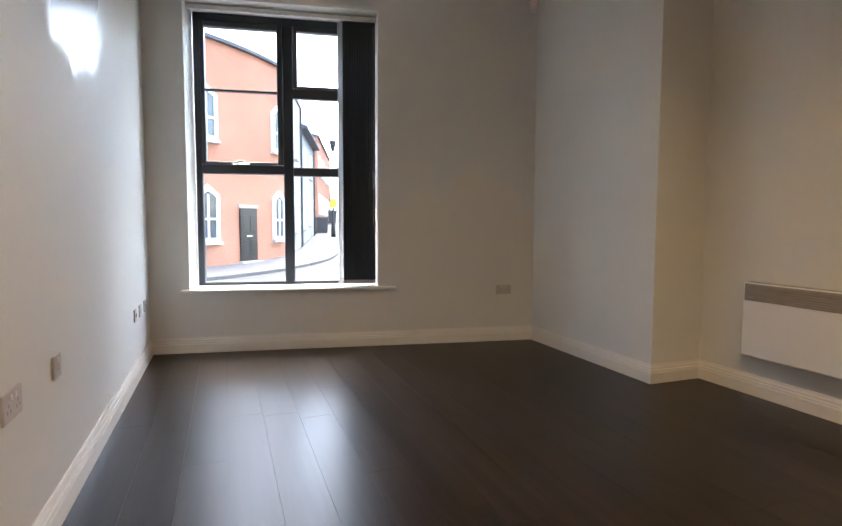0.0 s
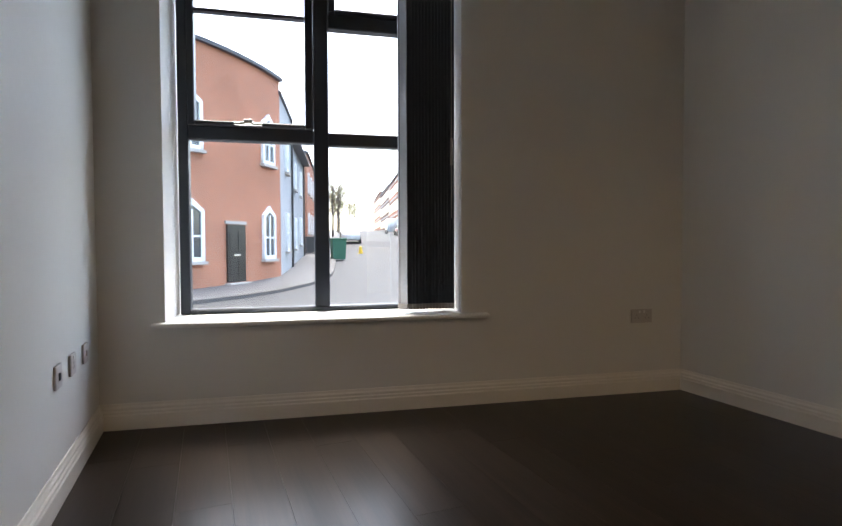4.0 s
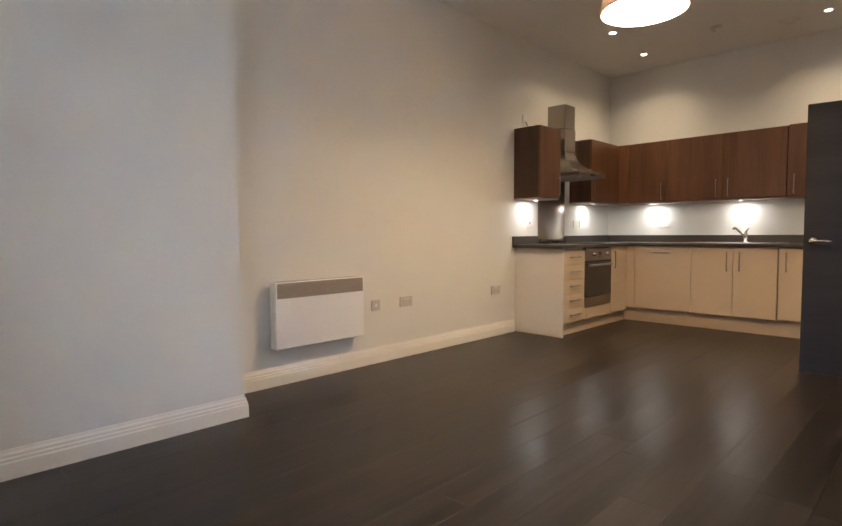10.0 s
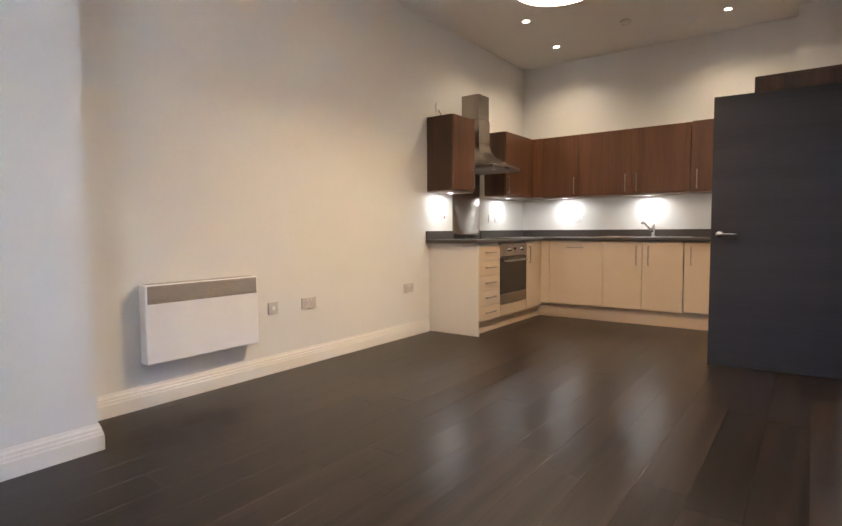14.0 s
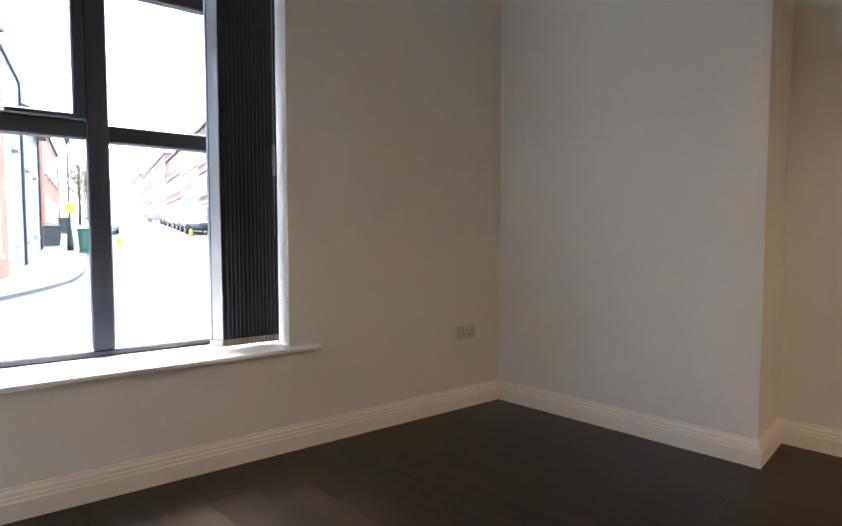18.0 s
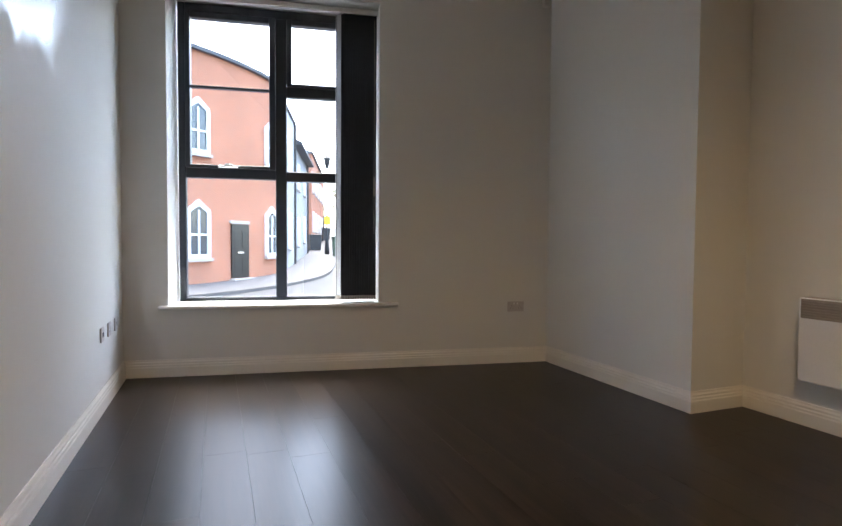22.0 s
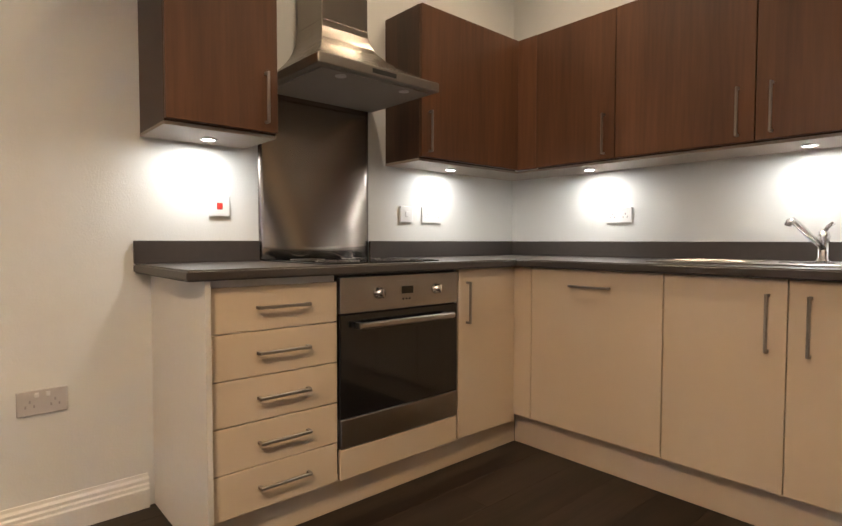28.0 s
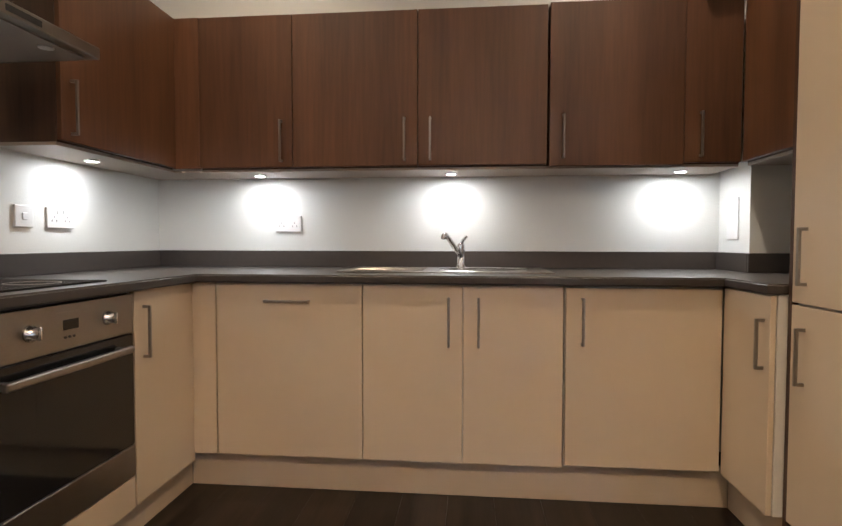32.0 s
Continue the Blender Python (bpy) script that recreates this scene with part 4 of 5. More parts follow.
# ---- panel heater and wall plates ----
heat = thing("panel_heater", pose(XR - 0.001, -3.2075, 0.272, 0, 0, -90), "white wall-mounted panel heater with a grey-brown top grille", "heater")
HW = 0.381
part("body", boxm(-HW, HW, -0.108, -0.030, 0, 0.462, bevel=0.006, seg=2), "heater", heat)
part("bracket", boxm(-0.28, 0.28, -0.031, 0, 0.06, 0.40), "grille", heat)
part("grille_recess", boxm(-HW + 0.012, HW - 0.012, -0.1095, -0.107, 0.350, 0.455), "grille", heat, "grey-brown grille panel")
for k in range(7):
    part("louvre", boxm(-HW + 0.012, HW - 0.012, -0.114, -0.1085, 0.354 + k * 0.0145, 0.3605 + k * 0.0145, bevel=0.001), "grille", heat)
part("top_grille", boxm(-HW + 0.02, HW - 0.02, -0.095, -0.045, 0.4605, 0.465, bevel=0.001), "grille", heat)


def socket(m, gangs, label, mat="grey_plate", kind="socket", rocker="white_plastic", fancy=True):
    """A wall plate that faces -y at its own origin, centred on it."""
    w = (0.043, 0.073)[gangs - 1]
    t = thing(kind, m, label, "wall socket" if kind == "socket" else "switch")
    part("plate", boxm(-w, w, -0.010, 0, -0.043, 0.043, bevel=0.003, seg=2), mat, t)
    if fancy:
        for x in ((0,) if gangs == 1 else (-0.036, 0.036)):
            for q in ((0.0, 0.006), (-0.012, -0.011), (0.012, -0.011)):
                part("slot", boxm(x + q[0] - 0.0025, x + q[0] + 0.0025, -0.0108, -0.0098, q[1] - 0.006, q[1] + 0.004), "slot", t)
        for x in ((0,) if gangs == 1 else (-0.016, 0.016)):
            part("rocker", boxm(x - 0.006, x + 0.006, -0.0135, -0.0095, 0.018, 0.034, bevel=0.001), rocker, t)
    else:
        part("rocker", boxm(-0.012, 0.012, -0.0135, -0.0095, -0.014, 0.014, bevel=0.002), rocker, t)
    return t


FR = lambda y, z: pose(XR - 0.0005, y, z, 0, 0, -90)
FL = lambda y, z: pose(XL + 0.0005, y, z, 0, 0, 90)
socket(WIN @ pose(3.078, -0.0005, 0.482), 2, "double socket with grey plate low on the window wall")
socket(FR(-3.795, 0.478), 1, "single fused switch beside the panel heater", kind="fused_switch", fancy=False)
socket(FR(-4.137, 0.477), 2, "double socket with grey plate low on the heater wall")
socket(FR(-5.414, 0.475), 2, "double socket with grey plate close to the drawer unit")
socket(FR(-6.03, 1.17), 1, "white cooker switch with a red rocker", "white_plastic", "cooker_switch", "red_plastic", False)
socket(FR(-7.04, 1.172), 1, "white single switch over the worktop", "white_plastic", "fused_switch", "white_plastic", False)
socket(FR(-7.225, 1.172), 2, "white double socket over the worktop", "white_plastic")
socket(RB(2.875, YB + 0.0005) @ pose(0, 0, 1.172), 2, "white double socket over the worktop", "white_plastic")
socket(FL(-2.99, 0.565), 1, "single grey socket low on the side wall")
socket(FL(-3.43, 0.565), 2, "double grey socket low on the side wall near the return")
socket(FL(-1.165, 0.455), 1, "aerial outlet plate with dark inserts", kind="socket", rocker="dark_plastic", fancy=False)
socket(FL(-0.94, 0.455), 1, "single socket with grey plate near the window")
socket(FL(-0.70, 0.455), 1, "telephone outlet with grey plate near the window", rocker="grille", fancy=False)
ap = single("access_panel", boxm(-0.055, 0.055, -0.006, 0, 0, 0.20, bevel=0.002), "white_plastic", pose(0.6355, -7.80, 1.09, 0, 0, 90), "white access cover on the boxed duct", "access panel")

# ---- outside: street, buildings, cars ----
TURN = 0.75


def turned(x, y):
    """A place outside, by the heading of the street."""
    a, px, py = radians(-TURN), 0.45, -3.2
    return Vector((px + (x - px) * math.cos(a) - (y - py) * math.sin(a), py + (x - px) * math.sin(a) + (y - py) * math.cos(a)))


SAZ = radians(13 + TURN)
SD, SR = Vector((math.sin(SAZ), math.cos(SAZ))), Vector((math.cos(SAZ), -math.sin(SAZ)))
SO = turned(0.3, -2.25)


def rise(d):
    """Height of the street at a distance along it."""
    pts = ((-60, -0.70), (10, -0.68), (15.3, -0.60), (19, -0.47), (26, -0.20), (32, 0.10), (39, 0.42), (49, 1.2), (59, 1.8), (74, 2.6), (150, 5.3), (900, 22))
    if d <= pts[0][0]:
        return pts[0][1]
    for (a, za), (b, zb) in zip(pts, pts[1:]):
        if d <= b:
            return za + (zb - za) * (d - a) / (b - a)
    return pts[-1][1]


def at(d, r, up=0.0):
    p = SO + SD * d + SR * r
    return Vector((p.x, p.y, rise(d) + up))


def strip(bm, r0, r1, ds, up=0.0, depth=0.0):
    rows = [[bm.verts.new(at(d, r, up)) for r in (r0, r1)] for d in ds]
    for a, b in zip(rows, rows[1:]):
        bm.faces.new((a[0], a[1], b[1], b[0]))
    if depth:
        bm.faces.new([bm.verts.new(at(ds[0], r, u)) for r, u in ((r0, up), (r1, up), (r1, up - depth), (r0, up - depth))])
        low = [[bm.verts.new(at(d, r, up - depth)) for r in (r0, r1)] for d in ds]
        for q in (0, 1):
            for i in range(len(ds) - 1):
                bm.faces.new((rows[i][q], rows[i + 1][q], low[i + 1][q], low[i][q]))
    return bm


DS = [-55, -20, 3, 6, 9, 11, 15, 19, 22, 25, 28, 31, 34, 37, 41, 50, 65, 85, 110, 150, 200, 320, 600, 900]
bm = bmesh.new()
rows = [[bm.verts.new(at(d, r)) for r in (-900, -300, -100, -40, -20, -10, -4, 0, 4, 8, 11, 14, 30, 60, 150, 400, 900)] for d in DS]
for a, b in zip(rows, rows[1:]):
    for i in range(len(a) - 1):
        bm.faces.new((a[i], a[i + 1], b[i + 1], b[i]))
for v in bm.verts:
    if v.co.y < 0.6 and -40 < v.co.x < 60:
        v.co.z = min(v.co.z, -0.70)
structure("ground", bm, "asphalt", "grey asphalt street surface rising into the distance", "ground")


def walked(pts, n):
    """Points at even steps along a row of points."""
    ln = [0.0]
    for p, q in zip(pts, pts[1:]):
        ln.append(ln[-1] + (q - p).length)
    out = []
    for k in range(n + 1):
        s = ln[-1] * k / n
        i = next((i for i in range(len(ln) - 2) if ln[i + 1] >= s), len(ln) - 2)
        out.append(pts[i].lerp(pts[i + 1], (s - ln[i]) / (ln[i + 1] - ln[i])))
    return out


def street_z(p):
    return rise((p - SO).dot(SD))


AC, AR = turned(-7.49, 24.5), 11.8
ARC = [turned(-9.1, 8.3), turned(-4.67, 11.7)]
for k in range(13):
    a = radians(52 + TURN - k * 23.5 / 12)
    ARC.append(AC + AR * Vector((math.cos(a), -math.sin(a))))
KERB = [turned(*p) for p in ((-13, 2.6), (-8, 6.6), (-4, 9.4), (-0.25, 12.05), (1.1, 13.1), (2.2, 14.2), (3.2, 15.5), (4.2, 17.2), (4.9, 19.2))]
UPD = [24, 28, 33, 40, 50, 65, 85, 110, 150, 200, 320]
inner = walked(ARC, 26) + [at(d, -2.35).xy for d in UPD]
outer = walked(KERB, 26) + [at(d, -0.3).xy for d in UPD]


def band(bm, a, b, up, depth):
    rows = [[bm.verts.new((*p, street_z(p) + up)) for p in pq] for pq in zip(a, b)]
    for r0, r1 in zip(rows, rows[1:]):
        bm.faces.new((r0[0], r0[1], r1[1], r1[0]))
    low = [bm.verts.new((*q, street_z(q) + up - depth)) for q in b]
    for i in range(len(b) - 1):
        bm.faces.new((rows[i][1], rows[i + 1][1], low[i + 1], low[i]))
    return bm


def out_by(pts, w):
    res = []
    for i, p in enumerate(pts):
        t = (pts[min(i + 1, len(pts) - 1)] - pts[max(i - 1, 0)]).normalized()
        res.append(p + Vector((t.y, -t.x)) * w)
    return res


structure("pavement", band(bmesh.new(), inner, outer, 0.11, 0.3), "paving", "grey concrete pavement curving round the corner house", "pavement")
structure("kerb", band(bmesh.new(), out_by(outer, 0.002), out_by(outer, 0.14), 0.108, 0.3), "kerb", "worn kerb stones along the pavement edge", "kerb")
structure("pavement_far", strip(bmesh.new(), 9.4, 11.0, [d for d in DS if 14 <= d <= 320], 0.11, 0.3), "paving", "concrete pavement along the terrace", "pavement")
structure("kerb_far", strip(bmesh.new(), 9.25, 9.399, [d for d in DS if 14 <= d <= 320], 0.115, 0.3), "kerb", "kerb stones along the terrace", "kerb")

# corner house with a rounded front
HZ0, HZ1 = -0.95, 7.55


def uv_wall(bm, pts, z0, z1, thick):
    """A wall over a row of ground points, outside face to the right of the way, with brick-sized texture space."""
    uv = bm.loops.layers.uv.verify()
    run = 0.0
    for p, q in zip(pts, pts[1:]):
        n = (q - p).length
        t = (q - p).normalized()
        off = Vector((-t.y, t.x)) * thick
        f = bm.faces.new([bm.verts.new((*w, z)) for w, z in ((p, z0), (q, z0), (q, z1), (p, z1))])
        for lp, c in zip(f.loops, ((run, z0), (run + n, z0), (run + n, z1), (run, z1))):
            lp[uv].uv = c
        g = bm.faces.new([bm.verts.new((*w, z)) for w, z in ((p, z1), (q, z1), (q + off, z1), (p + off, z1))])
        for lp in g.loops:
            lp[uv].uv = (lp.vert.co.x, lp.vert.co.y)
        run += n
    return bm


house = thing("corner_house", I, "red brick corner house with a rounded front and white arched windows", "house")
wall_o = part("wall", uv_wall(bmesh.new(), ARC, HZ0, HZ1, 6.0), "brick", house)
bm = bmesh.new()
for p, q in zip(ARC, ARC[1:]):
    t = (q - p).normalized()
    o = Vector((t.y, -t.x))
    a, b = [bm.verts.new((*(w + o * s), z)) for w, s, z in ((p, 0.16, HZ1), (q, 0.16, HZ1), (q, 0.16, HZ1 + 0.13), (p, 0.16, HZ1 + 0.13))], [bm.verts.new((*(w - o * 3.5), z)) for w, z in ((p, HZ1), (q, HZ1), (q, HZ1 + 0.9), (p, HZ1 + 0.9))]
    bm.faces.new(a)
    bm.faces.new((a[3], a[2], b[2], b[3]))
    bm.faces.new((a[0], b[0], b[1], a[1]))
part("roof", bm, "slate", house, "dark slate roof edge")


def front_pose(s, z):
    a = radians(52 + TURN) - s / AR
    p = AC + AR * Vector((math.cos(a), -math.sin(a)))
    h = math.atan2(math.cos(a), math.sin(a))
    return pose(p.x, p.y, z, 0, 0, math.degrees(h))


def arched_window(m, parent, w=0.95, h=2.0, arch=0.35):
    t = part("window", bmesh.new(), "white_paint", parent)
    t.matrix_basis = m
    bm = bmesh.new()
    for x0, x1, z0, z1 in ((-w / 2, -w / 2 + 0.13, 0, h), (w / 2 - 0.13, w / 2, 0, h), (-w / 2, w / 2, 0, 0.14), (-w / 2 + 0.13, w / 2 - 0.13, h * 0.47, h * 0.47 + 0.07), (-0.03, 0.03, 0.14, h)):
        box(bm, x0, x1, -0.10, 0.05, z0, z1)
    for q in (-1, 1):
        lo = [bm.verts.new((q * x, y, z)) for y in (-0.10, 0.05) for x, z in ((w / 2, h), (0, h + arch), (0, h + arch - 0.22), (w / 2 - 0.13, h - 0.08))]
        for f in ((0, 1, 2, 3), (4, 5, 6, 7), (0, 1, 5, 4), (2, 3, 7, 6), (0, 3, 7, 4)):
            bm.faces.new([lo[i] for i in f])
    part("frame", bm, "white_paint", t)
    bm = boxm(-w / 2 + 0.12, w / 2 - 0.12, -0.045, -0.035, 0.1, h)
    box(bm, -w / 4, w / 4, -0.045, -0.035, h - 0.01, h + arch * 0.6)
    part("pane", bm, "far_glass", t)
    part("sill", boxm(-w / 2 - 0.06, w / 2 + 0.06, -0.18, 0.02, -0.10, 0.0), "stone", t)
    return t


for s in (-2.75, -0.16, 3.72):
    arched_window(front_pose(s, 0.44), house, 0.92, 1.68, 0.36)
    arched_window(front_pose(s, 4.05), house, 0.92, 1.58, 0.36)
dd = part("door", boxm(-0.45, 0.45, -0.06, 0.06, 0.02, 2.02), "black_gloss", house, "black panelled front door")
dd.matrix_basis = front_pose(1.72, -0.34)
part("letter_box", boxm(-0.16, 0.16, -0.078, -0.0605, 0.93, 1.0), "chrome", dd, "bright letter plate")
for x in (-0.21, 0.21):
    for z in (0.18, 1.12):
        part("panel", boxm(x - 0.15, x + 0.15, -0.075, -0.0605, z, z + 0.66, bevel=0.006), "black_gloss", dd)
lint = part("lintel", boxm(-0.52, 0.52, -0.05, 0.05, 2.04, 2.16), "stone", house)
lint.matrix_basis = front_pose(1.72, -0.34)
part("door_step", boxm(-0.55, 0.55, -0.28, 0.0, -0.2, 0.0, bevel=0.01), "stone", house).matrix_basis = front_pose(1.72, -0.34)
PE = ARC[-1]
FACE = math.degrees(math.atan2(SD.y, SD.x))


def row_house(p, length, z0, z1, mat, label, over, pitch, windows):
    """A house along the street from a corner point, with an eaves overhang."""
    q = p + SD * length
    t = thing("house", I, label, "house")
    part("wall", uv_wall(bmesh.new(), [p - SR * 6, p, q, q - SR * 6], z0, z1, 0.3), mat, t)
    bm = bmesh.new()
    e0, e1, back = p + SR * over - SD * 0.1, q + SR * over + SD * 0.1, -SR * 4
    v = [bm.verts.new(w) for w in ((*e0, z1), (*e1, z1), (*(e1 + back), z1 + pitch), (*(e0 + back), z1 + pitch), (*e0, z1 - 0.14), (*e1, z1 - 0.14), (*(e1 + back), z1 - 0.14), (*(e0 + back), z1 - 0.14))]
    for f in ((0, 1, 2, 3), (0, 4, 5, 1), (1, 5, 6, 2), (0, 3, 7, 4), (4, 7, 6, 5)):
        bm.faces.new([v[k] for k in f])
    part("roof", bm, "slate", t)
    for s, z, w, h in windows:
        o = p + SD * s
        arched_window(pose(o.x, o.y, z, 0, 0, FACE), t, w, h, 0.03)
    part("downpipe", cyl(bmesh.new(), (*(p + SR * 0.08 + SD * (length - 0.3)), z0 + 0.4), (*(p + SR * 0.08 + SD * (length - 0.3)), z1 - 0.15), 0.055, n=8), "iron", t)
    return t


row_house(PE + SD * 0.03, 4.6, -0.8, 7.2, "render", "grey rendered house joined to the brick corner", 0.08, 0.4, [(2.2, 0.7, 0.9, 1.7), (2.2, 4.2, 0.9, 1.6)])
row_house(PE + SD * 4.65 - SR * 0.05, 8.2, -0.6, 6.2, "render", "lower grey house with overhanging dark eaves", 0.45, 1.9, [(2.0, 0.8, 0.9, 1.6), (5.6, 1.0, 0.9, 1.6), (2.0, 3.9, 0.9, 1.4), (5.6, 3.9, 0.9, 1.4)])
row_house(PE + SD * 18.5 - SR * 0.2, 16, -0.2, 8.0, "brick", "red brick house further up the street", 0.15, 1.0, [(1.6 + 3 * k, z, 1.0, 1.6) for k in range(5) for z in (1.9, 5.0)])

# terrace on the far side of the street
HEAD = math.degrees(math.atan2(-SD.y, -SD.x))
for k, (d0, n_bays, hgt, mat) in enumerate(((40, 9, 11.2, "brick_dark"), (67.5, 5, 10.6, "brick"), (83, 6, 10.0, "brick_dark"), (102, 8, 11.0, "brick"), (127, 10, 10.5, "brick_dark"), (158, 12, 11, "brick"))):
    L = n_bays * 3.0
    tr = thing("terrace_building", I, "three-storey brick works building with rows of arched windows and pale bands", "building", "street terrace")
    a, b = at(d0 + L, 11.0), at(d0, 11.0)
    zb, base = a.z, b.z
    top = (zb + base) / 2 + hgt + (0 if k else 0.6)
    part("wall", uv_wall(bmesh.new(), [a.xy + SR * 8, a.xy, b.xy, b.xy + SR * 8], base - 0.6, top, 0.4), mat, tr)
    part("roof", poly(bmesh.new(), [tuple(a.xy - SR * 0.25), tuple(a.xy + SR * 8), tuple(b.xy + SR * 8), tuple(b.xy - SR * 0.25)], top, top + 0.35), "slate", tr)
    mid = (a + b) / 2
    for z in (3.6, 7.2, 10.6):
        bm = boxm(-L / 2, L / 2, -0.12, 0.05, 0, 0.28)
        o = part("band", bm, "stone", tr)
        o.matrix_basis = pose(mid.x, mid.y, mid.z + z - 0.35, 0, 0, HEAD)
    for i in range(n_bays):
        p = at(d0 + L - 1.5 - 3.0 * i, 11.0)
        for z, wh in ((0.9, 1.9), (4.3, 2.0), (7.9, 1.7)):
            if p.z + z + wh > top - 0.3 and k:
                continue
            for dx in (-0.7, 0.7):
                w_ob = part("window", boxm(-0.5, 0.5, -0.05, 0.02, 0, wh), "far_glass", tr)
                w_ob.matrix_basis = pose(p.x, p.y, mid.z + z, 0, 0, HEAD) @ Matrix.Translation((dx, 0, 0))
                if k < 2:
                    bm = bmesh.new()
                    for x0, x1, z0, z1 in ((-0.5, -0.43, 0, wh), (0.43, 0.5, 0, wh), (-0.43, 0.43, wh * 0.5, wh * 0.5 + 0.07), (-0.62, 0.62, -0.16, 0.0), (-0.6, 0.6, wh, wh + 0.25)):
                        box(bm, x0, x1, -0.10, -0.02, z0, z1)
                    part("frame", bm, "stone", w_ob)

# street lamp, bins, bollards
post = thing("street_lamp", Matrix.Translation(at(33, -0.92, 0.11)), "tall black cast-iron street lamp on the pavement", "street lamp")
part("column", smooth(lathe(bmesh.new(), [(0.0, 0), (0.16, 0), (0.16, 0.3), (0.11, 0.9), (0.09, 1.1), (0.06, 1.3), (0.045, 5.6), (0.0, 5.6)], 14)), "iron", post)
part("lantern", lathe(bmesh.new(), [(0.0, 5.6), (0.10, 5.62), (0.22, 6.2), (0.26, 6.25), (0.05, 6.5), (0.0, 6.6)], 8), "iron", post)
part("notice", boxm(-0.2, 0.2, -0.10, -0.07, 1.95, 2.5), "yellow", post, "yellow notice board")


def wheel_bin(m, mat, label, w=0.65, h=1.1):
    t = thing("wheeled_bin", m, label, "bin")
    bm = bmesh.new()
    lo = [bm.verts.new((x * w * 0.42, y * w * 0.42, 0.06)) for x, y in ((-1, -1), (1, -1), (1, 1), (-1, 1))]
    hi = [bm.verts.new((x * w * 0.5, y * w * 0.5, h)) for x, y in ((-1, -1), (1, -1), (1, 1), (-1, 1))]
    bm.faces.new(lo[::-1])
    bm.faces.new(hi)
    for i in range(4):
        bm.faces.new((lo[i], lo[(i + 1) % 4], hi[(i + 1) % 4], hi[i]))
    part("tub", bm, mat, t)
    part("lid", boxm(-w * 0.54, w * 0.54, -w * 0.56, w * 0.54, h + 0.002, h + 0.09, bevel=0.03, seg=2), mat, t)
    for q in (-1, 1):
        part("wheel", cyl(bmesh.new(), (q * w * 0.36, w * 0.42, 0.1), (q * w * 0.46, w * 0.42, 0.1), 0.1, n=14), "rubber", t)
    return t


wheel_bin(Matrix.Translation(at(36.5, -1.95, 0.11)), "dark_plastic", "large black wheeled bin on the pavement", 0.85, 1.1)
wheel_bin(Matrix.Translation(at(47, -1.7, 0.11)), "dark_plastic", "black wheeled bin further along the pavement")
wheel_bin(Matrix.Translation(at(31.4, -0.05)), "green_bin", "green wheeled bin at the kerb", 0.85, 1.25)
for d, r in ((46.8, 7.0), (44.3, 8.0), (42.3, 9.1), (38, 1.5)):
    c = thing("traffic_cone", Matrix.Translation(at(d, r)), "small yellow road marker standing on the street", "cone", "street markers")
    part("base", boxm(-0.2, 0.2, -0.2, 0.2, 0, 0.05), "yellow", c)
    part("cone", lathe(bmesh.new(), [(0.15, 0.05), (0.10, 0.5), (0.0, 0.55)], 12), "yellow", c)


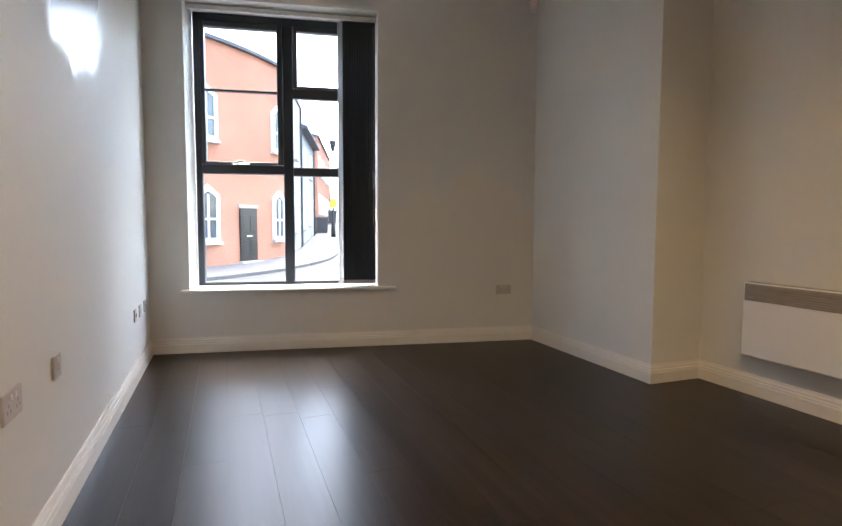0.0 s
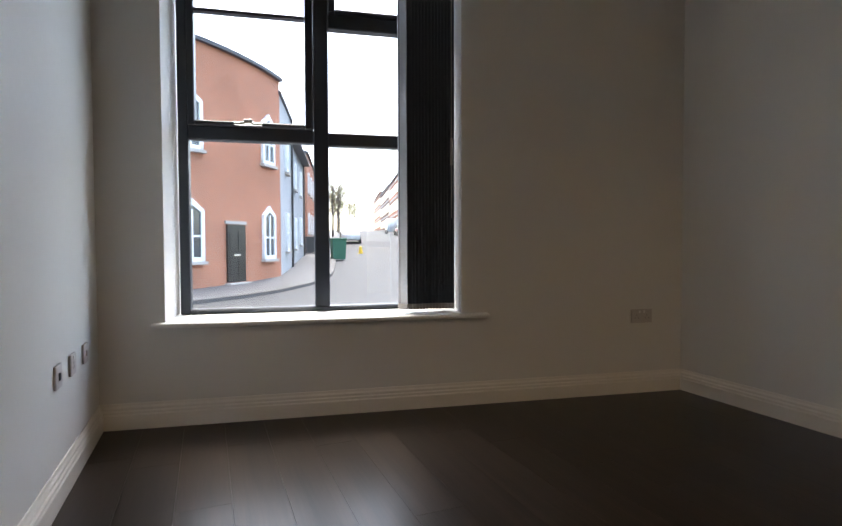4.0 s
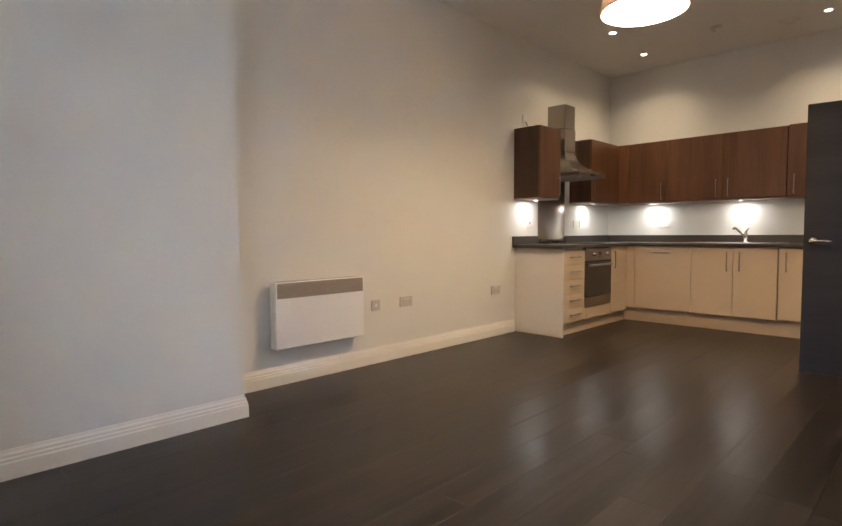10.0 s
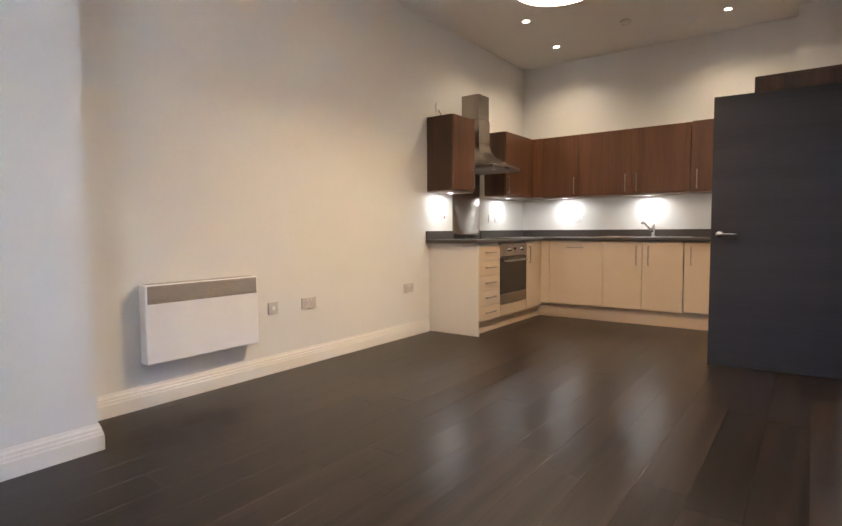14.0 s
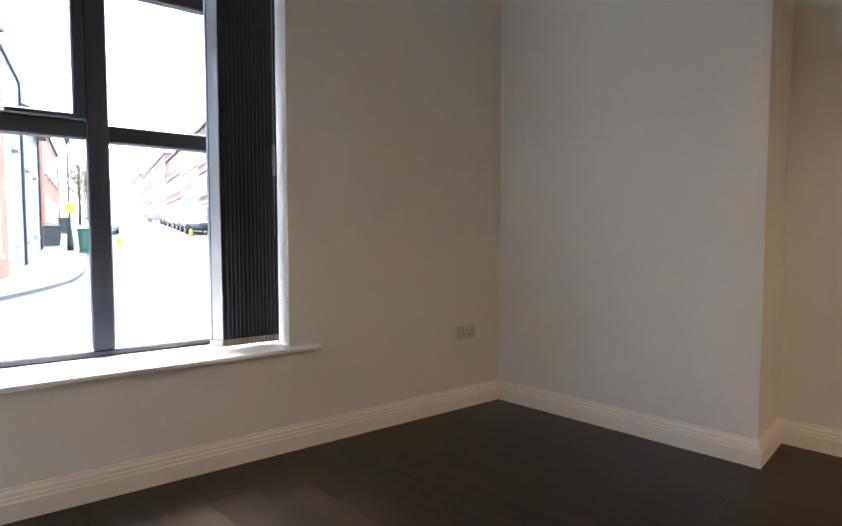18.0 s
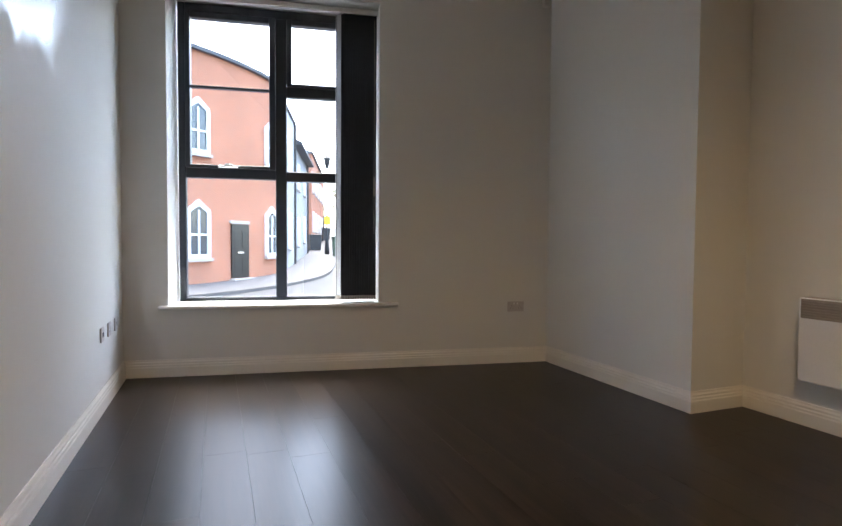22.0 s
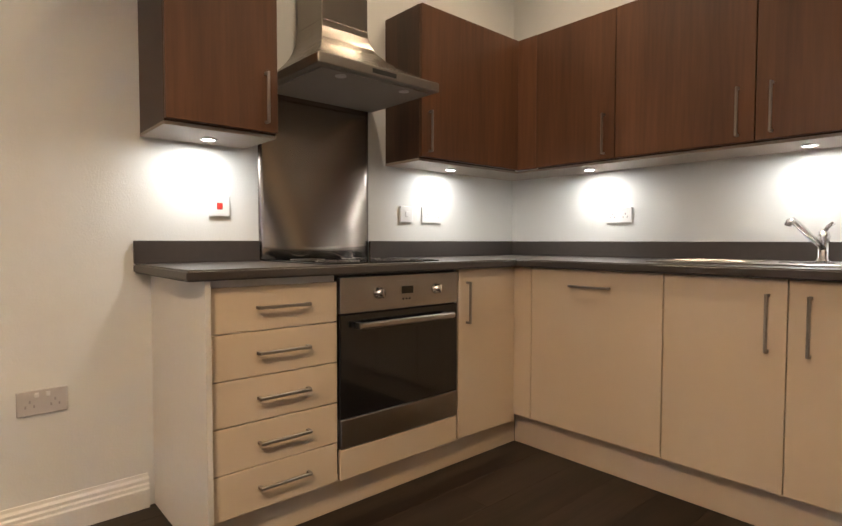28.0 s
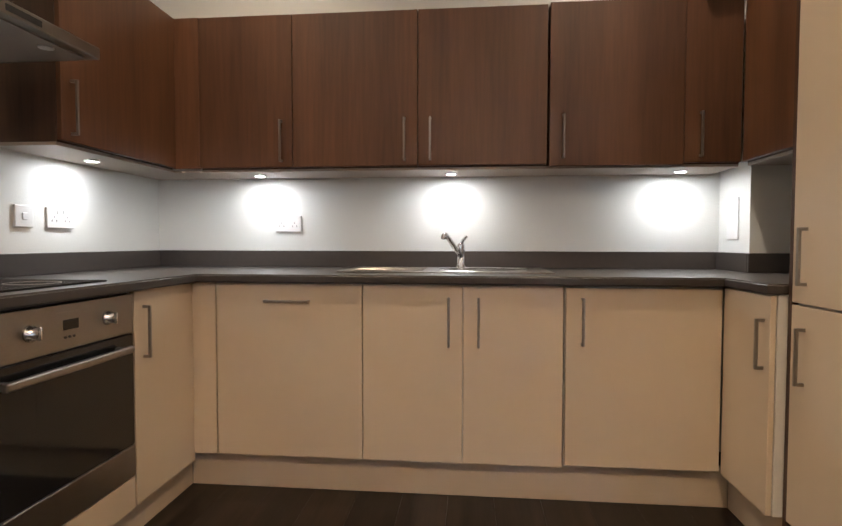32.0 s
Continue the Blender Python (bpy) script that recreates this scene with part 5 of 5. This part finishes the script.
def car(d, r, mat, label, length=4.2, h=1.48, van=False):
    p = at(d, r)
    slope = math.degrees(math.atan2(rise(d + 2) - rise(d - 2), 4))
    t = thing("car", pose(p.x, p.y, p.z, 0, 0, math.degrees(math.atan2(-SD.y, -SD.x))) @ pose(0, 0, 0, 0, slope, 0), label, "car", "cars parked up the street")
    k = length / 4.2
    side = [(-2.1, 0.35), (-2.1, 0.75), (-1.95, 0.92), (-1.0, 0.98), (-0.95, 0.98), (1.5, 1.0), (2.05, 0.95), (2.1, 0.6), (2.1, 0.35)]
    if van:
        side = [(-2.1, 0.35), (-2.1, 0.95), (-1.5, 1.15), (-1.2, h + 0.3), (2.05, h + 0.35), (2.1, 0.35)]
    bm = bmesh.new()
    cols = [[bm.verts.new((x * k, y, z)) for x, z in side] for y in (-0.86, 0.86)]
    n = len(side)
    bm.faces.new(cols[0])
    bm.faces.new(cols[1][::-1])
    for i in range(n):
        bm.faces.new((cols[0][i], cols[1][i], cols[1][(i + 1) % n], cols[0][(i + 1) % n]))
    bmesh.ops.recalc_face_normals(bm, faces=bm.faces)
    bmesh.ops.bevel(bm, geom=list(bm.edges), offset=0.05, segments=2, affect="EDGES")
    part("body", smooth(bm), mat, t)
    if not van:
        bm = bmesh.new()
        cab = [(-1.1, 0.96), (-0.35, h - 0.05), (1.1, h - 0.04), (1.75, 0.98)]
        lo = [bm.verts.new((x * k, y * (0.82 if z < 1.1 else 0.64), z)) for y in (-1, 1) for x, z in cab]
        for f in ((0, 1, 2, 3), (4, 5, 6, 7), (0, 1, 5, 4), (2, 3, 7, 6)):
            bm.faces.new([lo[i] for i in f])
        part("windows", bm, "far_glass", t)
        part("roof", boxm(-0.38 * k, 1.12 * k, -0.66, 0.66, h - 0.055, h, bevel=0.03, seg=2), mat, t)
    else:
        part("windscreen", boxm(-1.5 * k, -1.28 * k, -0.75, 0.75, 1.2, h + 0.15), "far_glass", t)
    for x in (-1.3, 1.3):
        for y in (-0.87, 0.87):
            wh = part("wheel", cyl(bmesh.new(), (x * k, y - 0.1, 0.32), (x * k, y + 0.1, 0.32), 0.32, n=18), "rubber", t)
            part("rim", cyl(bmesh.new(), (x * k, y - 0.105, 0.32), (x * k, y + 0.105, 0.32), 0.19, n=14), "chrome", wh)
    for y in (-0.6, 0.6):
        part("headlight", boxm(-2.13 * k, -2.02 * k, y - 0.17, y + 0.17, 0.62, 0.78, bevel=0.02), "white_paint", t)
    return t


car(49.5, 7.7, "car_dark", "dark saloon car parked at the kerb")
car(55.5, 7.8, "car_silver", "silver hatchback parked at the kerb")
car(61.5, 7.7, "car_white", "white hatchback parked at the kerb")
car(67.5, 7.8, "car_red", "brown-red car parked further up the street")
car(78, 7.4, "car_white", "white van parked far up the street", 5.0, 1.9, True)
car(50, 0.9, "car_white", "white car parked along the near pavement")
car(57, 0.8, "car_dark", "dark car parked along the near pavement")

# street trees
def tree(d, r, h, seed, leaves):
    rg = random.Random(seed)
    t = thing("tree", Matrix.Translation(at(d, r, 0.1)), "thin autumn street tree with sparse yellowing leaves", "tree", "street trees")
    part("trunk", smooth(tube(bmesh.new(), [(0, 0, 0), (0.05, 0, h * 0.25), (0.0, 0.08, h * 0.5), (0.1, 0.05, h * 0.8)], 0.11, 8)), "bark", t)
    bm, tips = bmesh.new(), []
    for i in range(26):
        z0 = h * rg.uniform(0.3, 0.78)
        a, ln = rg.uniform(0, 6.28), h * rg.uniform(0.14, 0.3)
        e = Vector((math.cos(a) * ln * 0.75, math.sin(a) * ln * 0.75, z0 + ln * 0.8))
        m_ = Vector((e.x * 0.5, e.y * 0.5, z0 + ln * 0.3))
        tube(bm, [(0, 0, z0), m_, e], 0.03, 5)
        tips.append((m_, e))
    part("limbs", bm, "bark", t)
    bm = bmesh.new()
    for i in range(leaves):
        m_, e = rg.choice(tips)
        c = m_.lerp(e, rg.random() * 1.15) + Vector([rg.gauss(0, 0.28) for _ in range(3)])
        s = rg.uniform(0.06, 0.13)
        u, v = Vector([rg.uniform(-1, 1) for _ in range(3)]).normalized() * s, Vector([rg.uniform(-1, 1) for _ in range(3)]).normalized() * s
        bm.faces.new([bm.verts.new(c + w_) for w_ in (u, v, -u, -v)])
    part("crown", bm, "leaf", t)


for d, r, h, sd, lv in ((62, -1.0, 7.0, 1, 350), (70, -1.2, 8, 2, 400), (80, -0.5, 9, 3, 500), (135, 3.0, 9, 4, 900), (150, -1.0, 10, 5, 900), (125, 1.5, 8, 6, 700), (96, -0.9, 9, 7, 500)):
    tree(d, r, h, sd, lv)

# ---- floor planks, laid along the room ----
PW, PL = 0.192, 1.285
pm = boxm(-PW / 2 + 0.0005, PW / 2 - 0.0005, -0.5, 0.5, -0.010, 0.0)
plank_mesh = mesh_of("plank", pm, "plank")
rg = random.Random(11)
x = XL + 0.01
while x < XR:
    y = YB - rg.uniform(0.0, PL)
    y_end = win_y(x) + 0.08
    while y < y_end:
        a, b = max(y, YB - 0.05), min(y + PL, y_end)
        if b - a > 0.05:
            pl = new("plank", plank_mesh)
            pl.parent = floor
            pl.location = (x + PW / 2, (a + b) / 2, 0.0)
            pl.scale = (1, b - a - 0.001, 1)
        y += PL
    x += PW
